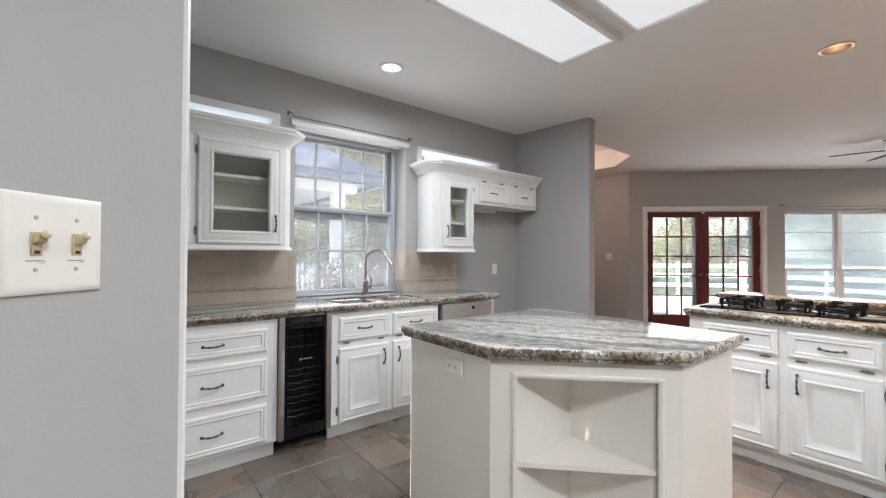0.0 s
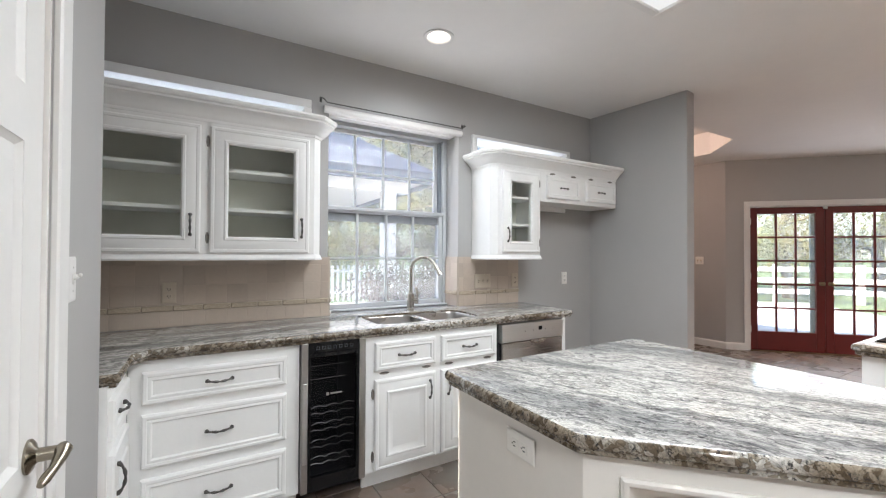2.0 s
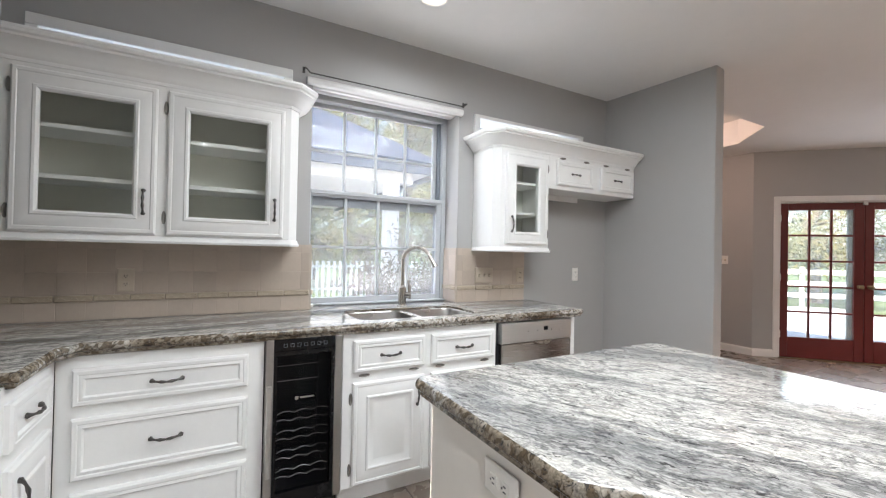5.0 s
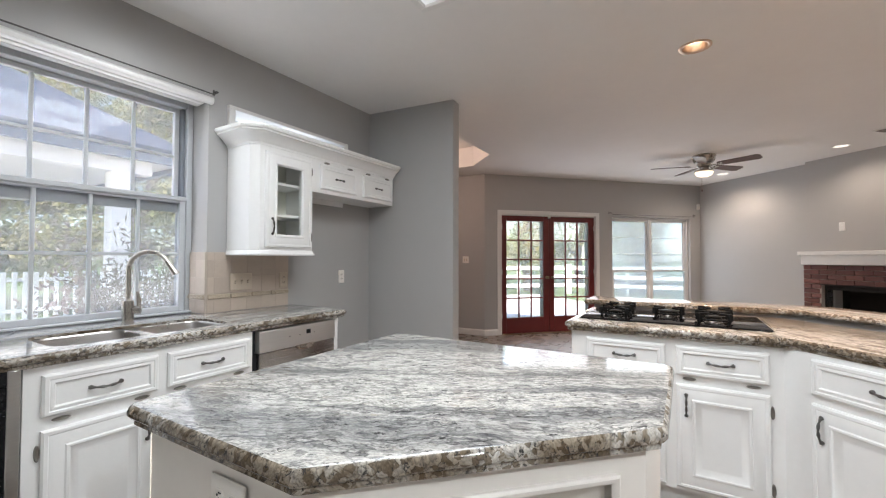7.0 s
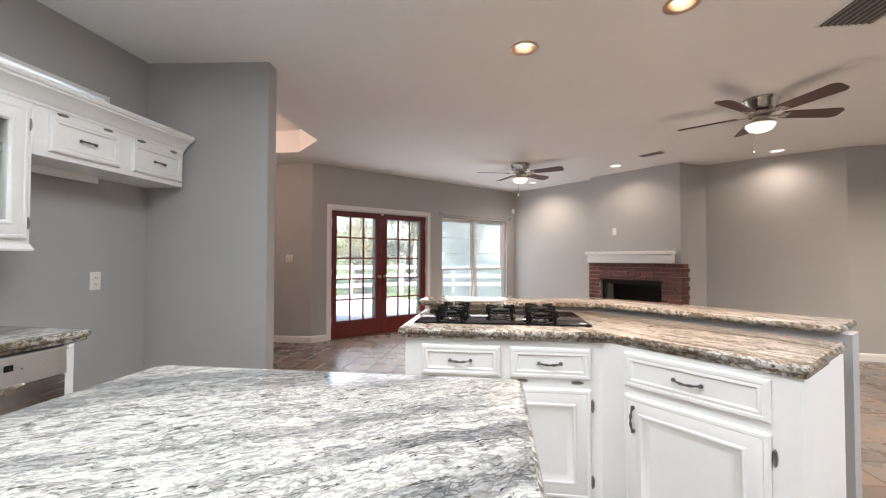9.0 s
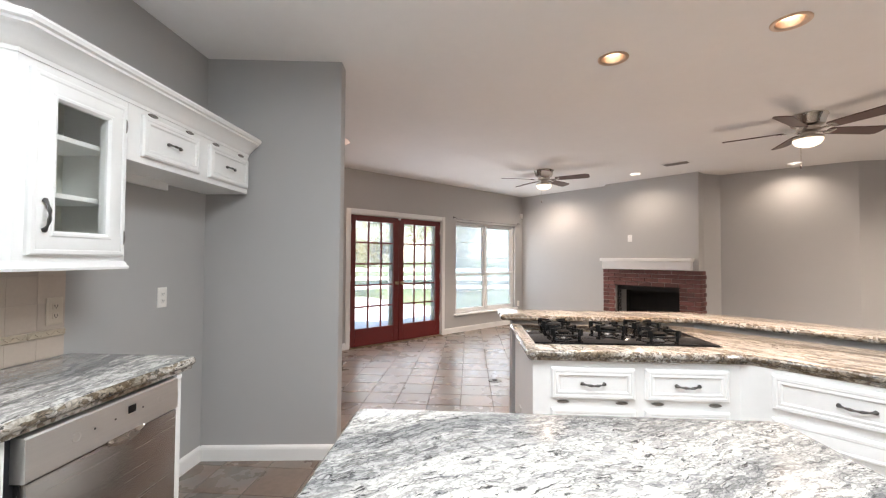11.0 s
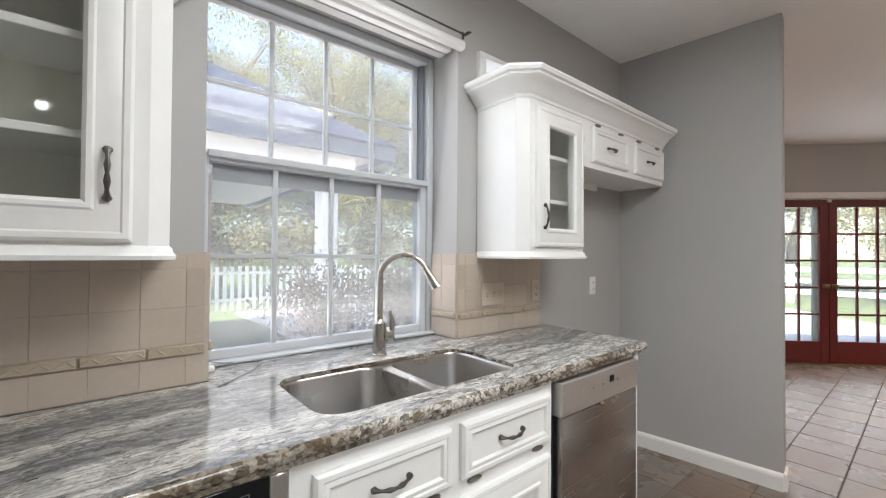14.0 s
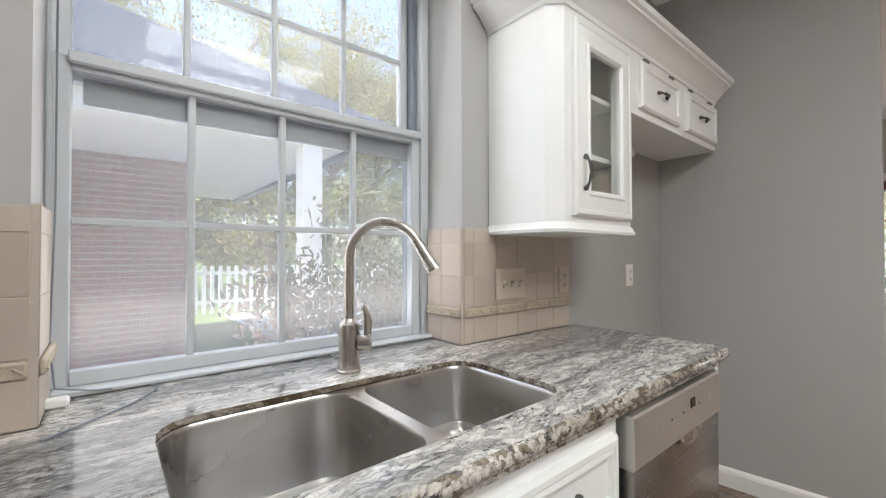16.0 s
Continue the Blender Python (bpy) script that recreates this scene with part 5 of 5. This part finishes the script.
cord = thing("blind_cord", pose(1.53, 3.55, TOP), "thin grey blind cord lying on the worktop", "cord")
part("cord", tube(bmesh.new(), [(-0.035, 0.09, 1.3), (-0.035, 0.09, 0.4), (-0.04, 0.07, 0.12), (-0.03, 0.05, 0.03), (0.03, 0.06, 0.012), (0.08, 0.07, 0.004), (0.126, 0.068, 0.003), (0.146, 0.04, 0.003), (0.136, 0.006, 0.003), (0.093, -0.064, 0.003), (0.03, -0.125, 0.003), (-0.03, -0.18, 0.003)], 0.002, 6), ALUM, cord)
part("weight", boxes(((-0.045, 0.0, 0.0), (-0.005, 0.03, 0.02)), bevel=0.005), TRIM, cord)


# ---- fireplace ----
FP_M = pose(BR_L[0], BR_L[1], 0, 0, 0, -135)
FPW = 1.48
breast = setting("chimney_breast", boxes(((0, 0, 1.19), (FPW, 0.24, CEIL + 0.01)), ((0, 0.03, 0), (0.22, 0.24, 1.19)), ((1.23, 0.03, 0), (FPW, 0.24, 1.19)), ((0.22, 0.03, 0.95), (1.23, 0.24, 1.19))), WALL, "pale grey plastered chimney breast", "wall")
breast.matrix_world = FP_M
fire = thing("fireplace", FP_M, "red brick fireplace surround with a sooty opening", "fireplace")
part("firebox", boxes(((0.20, 0.24, 0), (1.25, 0.5, 0.03)), ((0.20, 0.03, 0.03), (0.22, 0.5, 0.97)), ((1.23, 0.03, 0.03), (1.25, 0.5, 0.97)), ((0.22, 0.48, 0.03), (1.23, 0.5, 0.97)), ((0.22, 0.03, 0.95), (1.23, 0.48, 0.97))), SOOT, fire, smooth=False)
part("lintel", boxes(((0.20, -0.07, 0.925), (1.25, -0.02, 0.945))), SOOT, fire, smooth=False)
part("screen_frame", boxes(((0.22, 0.0, 0.86), (1.23, 0.012, 0.925)), ((0.22, 0.0, 0.03), (0.235, 0.012, 0.86)), ((1.215, 0.0, 0.03), (1.23, 0.012, 0.86))), SOOT, fire, smooth=False)
part("mortar_bed", boxes(((0.003, -0.065, 0), (0.22, 0.03, 1.205)), ((1.23, -0.065, 0), (FPW + 0.035, 0.03, 1.205)), ((0.22, -0.065, 0.945), (1.23, 0.03, 1.205)), ((FPW + 0.001, 0.03, 0), (FPW + 0.035, 0.2, 1.205))), MORTAR, fire, smooth=False)
BL, BH = 0.203, 0.067


def brick_row(x0, x1, z, offset, y, parent):
    x = x0 - offset
    while x < x1 - 0.02:
        a, b = max(x, x0), min(x + BL, x1)
        if b - a > 0.03:
            br = part("brick", boxes(((0.004, 0, 0.004), (b - a - 0.004, 0.03, BH - 0.004)), bevel=0.003), BRICK, parent, smooth=False)
            br.location = (a, y, z)
        x += BL


for k in range(18):
    z, off = k * BH, (k % 2) * BL / 2
    if z + BH <= 0.945:
        brick_row(0.0, 0.22, z, off, -0.078, fire)
        brick_row(1.23, FPW + 0.045, z, off, -0.078, fire)
    else:
        brick_row(0.0, FPW + 0.045, z, off, -0.078, fire)
for k in range(18):
    for q in range(2):
        y0 = -0.05 + q * 0.125 - (k % 2) * 0.05
        br = part("brick", boxes(((FPW + 0.03, max(y0, -0.046), k * BH + 0.004), (FPW + 0.047, min(y0 + 0.117, 0.2), (k + 1) * BH - 0.004)), bevel=0.003), BRICK, fire, smooth=False)
mantel = thing("mantel_shelf", FP_M @ pose(0, 0, 1.21), "white painted mantel shelf above the bricks", "mantel")
part("shelf", boxes(((-0.03, -0.15, 0.135), (1.42, 0.0, 0.19)), bevel=0.006), TRIM, mantel)
part("fascia", boxes(((-0.01, -0.11, 0.0), (1.40, 0.0, 0.135)), bevel=0.006), TRIM, mantel)
plate(FP_M @ pose(0.44, 0, 1.735), 1, "toggle", "white blank plate on the chimney breast", TRIM)


# ---- ceiling fixtures ----
fixture = thing("ceiling_light_panel", pose(2.32, 1.52, CEIL), "twin flush fluorescent ceiling light with white frame", "ceiling light")
for y0, y1 in ((0.04, 0.53), (-0.53, -0.04)):
    fr = bmesh.new()
    for a, b in (((-0.615, y0, -0.045), (-0.575, y1, 0.0)), ((0.575, y0, -0.045), (0.615, y1, 0.0)), ((-0.575, y0, -0.045), (0.575, y0 + 0.04, 0.0)), ((-0.575, y1 - 0.04, -0.045), (0.575, y1, 0.0))):
        box(fr, a, b, 0.004)
    f = part("frame", fr, TRIM, fixture)
    part("diffuser", boxes(((-0.574, y0 + 0.041, -0.03), (0.574, y1 - 0.041, -0.02))), LIT_PANEL, f, smooth=False)


def can_lamp(x, y, warm):
    t = thing("recessed_or_fill_lamp", pose(x, y, CEIL), "lit recessed ceiling lamp with " + ("a copper reflector" if warm else "a white trim ring"), "ceiling light", "recessed lamps")
    part("trim_ring", lathe_open([(0.098, 0.0), (0.097, -0.005), (0.088, -0.008), (0.076, -0.004), (0.072, 0.004)]), COPPER if warm else TRIM, t)
    part("reflector", lathe_open([(0.072, 0.004), (0.068, 0.05), (0.055, 0.085)]), COPPER if warm else TRIM, t)
    part("bulb", lathe(bmesh.new(), [(0.058, 0.09), (0.05, 0.06), (0.035, 0.048), (0.01, 0.044)], 20), LIT_WARM if warm else LIT_LENS, t)
    return t


def lathe_open(profile, seg=28):
    bm, last = bmesh.new(), None
    for r, z in profile:
        ring = [bm.verts.new((r * math.cos(2 * math.pi * k / seg), r * math.sin(2 * math.pi * k / seg), z)) for k in range(seg)]
        if last:
            bridge(bm, last, ring)
        last = ring
    return bm


# the last four fixtures are out of sight, added to go with the fill
for i, (cx, cy, watts, tone) in enumerate(CANS):
    can_lamp(cx, cy, i in (1, 2))


def ceiling_fan(x, y, turn):
    t = thing("ceiling_fan", pose(x, y, CEIL, 0, 0, turn), "flush ceiling fan with five dark blades and a lit globe", "ceiling fan", "ceiling fans")
    part("canopy", lathe(bmesh.new(), [(0.148, 0), (0.150, -0.010), (0.142, -0.018), (0.128, -0.075), (0.115, -0.095), (0.06, -0.105)], 28), NICKEL, t)
    part("motor", lathe(bmesh.new(), [(0.06, -0.105), (0.088, -0.115), (0.092, -0.15), (0.06, -0.165), (0.062, -0.19), (0.105, -0.20), (0.116, -0.212), (0.116, -0.228), (0.05, -0.23)], 28), NICKEL, t)
    part("globe", lathe(bmesh.new(), [(0.112, -0.229), (0.110, -0.243), (0.09, -0.272), (0.055, -0.289), (0.01, -0.295)], 24), LIT_GLOBE, t)
    part("pull_chain", tube(bmesh.new(), [(0.05, 0, -0.235), (0.05, 0, -0.46)], 0.0018, 5), BRASS, t)
    part("chain_fob", lathe(bmesh.new(), [(0.003, -0.46), (0.007, -0.468), (0.006, -0.49), (0.002, -0.495)], 8, (0.05, 0)), BLADE, t)
    for k in range(5):
        m = pose(0, 0, -0.14, 0, 0, 72 * k) @ pose(0, 0, 0, -12)
        b = prism(rounded_poly([(0.17, -0.055), (0.62, -0.075), (0.66, -0.05), (0.66, 0.05), (0.62, 0.075), (0.17, 0.055)], 0.03, 3), -0.004, 0.004)
        blade = part("blade", turned(b, m), BLADE, t)
        part("blade_iron", turned(boxes(((0.07, -0.014, -0.012), (0.20, 0.014, -0.004)), ((0.17, -0.04, -0.009), (0.23, 0.04, -0.004)), bevel=0.002), m), NICKEL, blade)
    return t


for fx, fy, turn in FANS:
    ceiling_fan(fx, fy, turn)


def vent(x, y, turn, w, h):
    t = thing("ceiling_vent", pose(x, y, CEIL, 0, 0, turn), "grey louvred air vent in the ceiling", "vent")
    part("backing", boxes(((-w / 2, -h / 2, -0.003), (w / 2, h / 2, 0.0))), DARK, t, smooth=False)
    fr = bmesh.new()
    for a, b in (((-w / 2 - 0.02, -h / 2 - 0.02, -0.008), (-w / 2, h / 2 + 0.02, 0)), ((w / 2, -h / 2 - 0.02, -0.008), (w / 2 + 0.02, h / 2 + 0.02, 0)), ((-w / 2, -h / 2 - 0.02, -0.008), (w / 2, -h / 2, 0)), ((-w / 2, h / 2, -0.008), (w / 2, h / 2 + 0.02, 0))):
        box(fr, a, b, 0.002)
    part("frame", fr, TRIM, t)
    for k in range(8):
        yk = -h / 2 + h * (k + 0.5) / 8
        part("slat", turned(boxes(((-w / 2, -0.005, -0.001), (w / 2, 0.005, 0.001))), pose(0, yk, -0.007, 35)), HINGE, t, smooth=False)


vent(7.3, -1.2, 45, 0.30, 0.15)
vent(4.05, -1.22, 0, 0.30, 0.30)
fo = thing("floor_outlet", pose(6.08, 1.385, 0.0), "small dark round floor outlet cover", "floor outlet")
part("cover", lathe(bmesh.new(), [(0.075, 0.0), (0.075, 0.004), (0.06, 0.007), (0.02, 0.007)], 20), PEWTER, fo)
part("lid", lathe(bmesh.new(), [(0.03, 0.007), (0.03, 0.011), (0.02, 0.013), (0.005, 0.013)], 16), IRON, fo)


# ---- outside ----
G0 = -0.18
setting("ground", boxes(((-400, -400, G0 - 0.3), (400, 400, G0))), GRASS, "lawn stretching to the trees", "ground")
patio = setting("patio", prism([(6.9, 4.2), (11.2, -0.1), (17.1, 5.8), (12.8, 10.1)], G0 - 0.05, G0 + 0.05), CONCRETE, "pale concrete patio outside the french doors", "patio")
setting("porch_floor", boxes(((-3, 3.9, G0 - 0.05), (3.7, 8.6, G0 + 0.04))), CONCRETE, "pale concrete porch slab", "patio")

setting("pool_deck", boxes(((3.7, 6.5, G0 - 0.05), (11.0, 13.0, G0 + 0.03))), CONCRETE, "pale concrete deck in the sun inside the picket fence", "patio")


def wing():
    t = thing("house_wing", pose(0, 0, 0), "brick wing of the house under a low hipped roof", "house")
    part("wall", boxes(((-4.0, 8.512, G0), (2.36, 8.7, 2.45)), ((2.22, 8.7, G0), (2.36, 12.0, 2.45))), MORTAR, t, smooth=False)
    part("soffit", boxes(((-4.0, 5.95, 2.42), (3.66, 8.51, 2.45)), ((2.361, 8.511, 2.42), (3.66, 12.0, 2.45))), TRIM, t, smooth=False)
    part("fascia", boxes(((-4.0, 5.88, 2.36), (3.73, 5.95, 2.52)), ((3.66, 5.95, 2.36), (3.73, 12.0, 2.52))), GUTTER, t, smooth=False)
    part("beam", boxes(((-4.0, 6.01, 2.22), (3.3, 6.17, 2.419))), TRIM, t, smooth=False)
    part("post", boxes(((2.92, 6.0, G0), (3.10, 6.18, 2.219)), ((2.9, 5.98, G0), (3.12, 6.2, G0 + 0.2)), bevel=0.006), TRIM, t)
    bm = bmesh.new()
    e = [(-4.2, 5.86, 2.525), (3.75, 5.86, 2.525), (3.75, 13.0, 2.525), (0.2, 9.41, 4.85), (-4.2, 9.41, 4.85)]
    v = [bm.verts.new(p) for p in e]
    low = [bm.verts.new((x, y, z - 0.03)) for x, y, z in e]
    for ids in ((0, 1, 3, 4), (1, 2, 3)):
        bm.faces.new([v[i] for i in ids])
        bm.faces.new([low[i] for i in ids][::-1])
    for a, b in ((0, 1), (1, 2), (2, 3), (3, 4), (4, 0)):
        bm.faces.new((v[a], low[a], low[b], v[b]))
    part("roof", bm, SHINGLE, t, smooth=False)
    verts, faces = [], []
    rng = random.Random(3)
    for k in range(36):
        z, x = G0 + k * 0.072, -1.6 - (k % 2) * 0.11
        while x < 2.34:
            a, b = x + 0.006, min(x + 0.214, 2.358)
            y = 8.505 - rng.random() * 0.004
            base = len(verts)
            verts += [(a, y, z + 0.006), (b, y, z + 0.006), (b, y, z + 0.066), (a, y, z + 0.066), (a, 8.513, z + 0.006), (b, 8.513, z + 0.006), (b, 8.513, z + 0.066), (a, 8.513, z + 0.066)]
            faces += [[base + i for i in f] for f in ((0, 1, 2, 3), (1, 5, 6, 2), (4, 0, 3, 7), (3, 2, 6, 7), (4, 5, 1, 0))]
            x += 0.22
    me = bpy.data.meshes.new("bricks")
    me.from_pydata(verts, [], faces)
    me.materials.append(OUT_BRICK)
    ob = new("bricks", me)
    ob.parent = t
    tagged(ob, kind="stuff")


OUT_BRICK = mat("weathered_brick", (0.20, 0.085, 0.065), 0.85, var=0.35, scale=5, bump=0.5, bscale=70)
wing()


def leaves(count, centres, size, rng):
    """Leaf blades scattered about clump centres."""
    verts, faces = [], []
    for _ in range(count):
        c, r = centres[rng.randrange(len(centres))]
        d = Vector((rng.gauss(0, 1), rng.gauss(0, 1), rng.gauss(0, 0.8)))
        p = Vector(c) + d.normalized() * r * rng.random() ** 0.5
        u = Vector((rng.gauss(0, 1), rng.gauss(0, 1), rng.gauss(0, 1))).normalized()
        w = u.orthogonal().normalized() * size * 0.45
        s = size * (0.6 + rng.random() * 0.8)
        b = len(verts)
        verts += [tuple(p - u * s), tuple(p + w), tuple(p + u * s), tuple(p - w)]
        faces.append((b, b + 1, b + 2, b + 3))
    me = bpy.data.meshes.new("crown")
    me.from_pydata(verts, [], faces)
    return me


def tree(x, y, height, spread, seed, leaf_size=0.13, count=3600, label="broadleaf tree in yellow-green leaf behind the lawn"):
    rng = random.Random(seed)
    t = thing("tree", pose(x, y, G0), label, "tree", "garden trees")
    bm = bmesh.new()
    lean = [(rng.uniform(-0.2, 0.2) * k, rng.uniform(-0.2, 0.2) * k, height * 0.72 * k / 5) for k in range(6)]
    tube(bm, lean, [0.17 * (1 - 0.16 * k) * height / 8 for k in range(6)], 9)
    centres = []
    for k in range(26):
        a, up = rng.uniform(0, 2 * math.pi), rng.uniform(0.16, 1.0)
        reach = spread * (1.1 - 0.75 * abs(up - 0.5)) * rng.uniform(0.45, 1.0)
        tip = Vector((reach * math.cos(a), reach * math.sin(a), height * up))
        base = Vector(lean[min(5, 1 + int(up * 4))])
        mid = (base + tip) / 2 + Vector((0, 0, 0.25))
        tube(bm, [base, mid, tip], [0.06 * height / 8, 0.035 * height / 8, 0.012], 6)
        centres += [(tuple(tip), spread * rng.uniform(0.22, 0.42)), (tuple(mid), spread * 0.25)]
    part("trunk", bm, BARK, t)
    me = leaves(count, centres, leaf_size, rng)
    me.materials.append(LEAF)
    crown = new("crown", me)
    crown.parent = t
    return t


TREES = [(3.2, 15.5, 8.5, 3.0), (6.5, 14.0, 9.0, 3.2), (9.5, 16.5, 10.0, 3.6), (0.8, 19.0, 10.0, 3.4), (13.0, 15.0, 9.0, 3.4), (16.5, 11.0, 9.5, 3.4), (19.0, 7.0, 9.0, 3.4), (20.5, 2.5, 9.5, 3.6), (5.0, 22.0, 12.0, 4.2), (12.0, 21.0, 12.0, 4.4), (22.0, 14.0, 12.0, 4.6), (25.0, 6.0, 12.0, 4.6), (17.0, 18.0, 12.0, 4.4), (24.0, -3.0, 11.0, 4.2), (8.0, 27.0, 13.0, 5.0)]
for i, (x, y, h, s) in enumerate(TREES):
    tree(x, y, h, s, 20 + i, 0.075, 28000)


def shrub(x, y, height, spread, seed):
    rng = random.Random(seed)
    t = thing("shrub", pose(x, y, G0), "loose shrub with bronze and green leaves by the porch", "shrub", "shrubs")
    bm, centres = bmesh.new(), []
    for k in range(22):
        a, r = rng.uniform(0, 2 * math.pi), spread * rng.uniform(0.2, 1.0)
        h = height * rng.uniform(0.55, 1.0)
        tip = Vector((r * math.cos(a), r * math.sin(a), h))
        tube(bm, [(0.05 * math.cos(a), 0.05 * math.sin(a), 0), tip * 0.5 + Vector((0, 0, 0.1)), tip], [0.012, 0.008, 0.003], 5)
        centres += [(tuple(tip), 0.22), (tuple(tip * 0.7 + Vector((0, 0, 0.1))), 0.2), (tuple(tip * 0.45), 0.16)]
    part("stems", bm, BARK, t)
    me = leaves(2800, centres, 0.032, rng)
    me.materials.append(SHRUB)
    crown = new("crown", me)
    crown.parent = t


for i, (x, y, h) in enumerate(((2.75, 5.2, 1.75), (3.45, 5.35, 1.6), (4.1, 5.9, 1.5))):
    shrub(x, y, h, 0.5, 60 + i)


def fence(a, b, name="fence"):
    m, length = run_frame(a, b)
    t = thing("fence", m @ pose(0, 0, G0), "white board rail fence along the lawn", "fence")
    for k in range(int(length / 2.2) + 1):
        part("post", boxes(((k * 2.2, -0.05, 0), (k * 2.2 + 0.1, 0.05, 1.25)), bevel=0.01), FENCE, t)
    for z in (0.30, 0.66, 1.02):
        part("rail", boxes(((0, -0.07, z), (length, -0.045, z + 0.15)), bevel=0.004), FENCE, t)


def picket_fence(a, b):
    m, length = run_frame(a, b)
    t = thing("picket_fence", m @ pose(0, 0, G0), "white picket fence behind the porch shrubs", "fence")
    for z in (0.28, 0.95):
        part("rail", boxes(((0, 0.0, z), (length, 0.03, z + 0.08)), bevel=0.004), FENCE, t)
    slat = boxes(((0, -0.02, 0.05), (0.085, 0.0, 1.16)), bevel=0.004)
    me = mesh(slat, "picket", FENCE)
    for k in range(int(length / 0.17)):
        p = new("picket", me)
        p.parent = t
        p.location = (k * 0.17, -0.001, 0)


picket_fence((-2.0, 13.2), (11.0, 13.2))
fence((11.0, 13.2), (18.5, 5.0))
fence((18.5, 5.0), (19.5, -8.0))

# ---- floor tiles ----
T = 0.305
tile_me = mesh(boxes(((0.003, 0.003, -0.012), (T - 0.003, T - 0.003, 0.0)), bevel=0.0025), "tile", FLOOR_TILE)


def inside(x, y, poly=None):
    poly, c = poly or ROOM, False
    for (ax, ay), (bx, by) in zip(poly, poly[1:] + poly[:1]):
        if (ay > y) != (by > y) and x < (bx - ax) * (y - ay) / (by - ay) + ax:
            c = not c
    return c


rest_v, rest_f = [], []
for i in range(-8, 34):
    for j in range(-26, 11):
        x, y = 1.0 + T * i - T, 2.67 + T * j
        if not inside(x + T / 2, y + T / 2):
            continue
        near = (0.5 < x < 4.3 and 1.9 < y < 2.9) or (4.0 < x < 7.6 and 0.9 < y < 2.9) or (2.6 < x < 3.4 and 0.3 < y < 1.9) or (7.6 <= x < 9.2 and 0.9 < y < 2.0)
        if near:
            tl = new("tile", tile_me)
            tl.parent, tl.location = floor, (x, y, 0.0)
        else:
            q = len(rest_v)
            a, z, d = 0.003, 0.0, 0.004
            x1, y1 = x + T, y + T
            rest_v += [(x + a, y + a, -d), (x1 - a, y + a, -d), (x1 - a, y1 - a, -d), (x + a, y1 - a, -d), (x + 2 * a, y + 2 * a, z), (x1 - 2 * a, y + 2 * a, z), (x1 - 2 * a, y1 - 2 * a, z), (x + 2 * a, y1 - 2 * a, z)]
            rest_f += [[q + k for k in f] for f in ((4, 5, 6, 7), (0, 1, 5, 4), (1, 2, 6, 5), (2, 3, 7, 6), (3, 0, 4, 7))]
me = bpy.data.meshes.new("tiles")
me.from_pydata(rest_v, [], rest_f)
me.materials.append(FAR_TILE)
far_tiles = new("tiles", me)
far_tiles.parent = floor
tagged(far_tiles, kind="stuff")
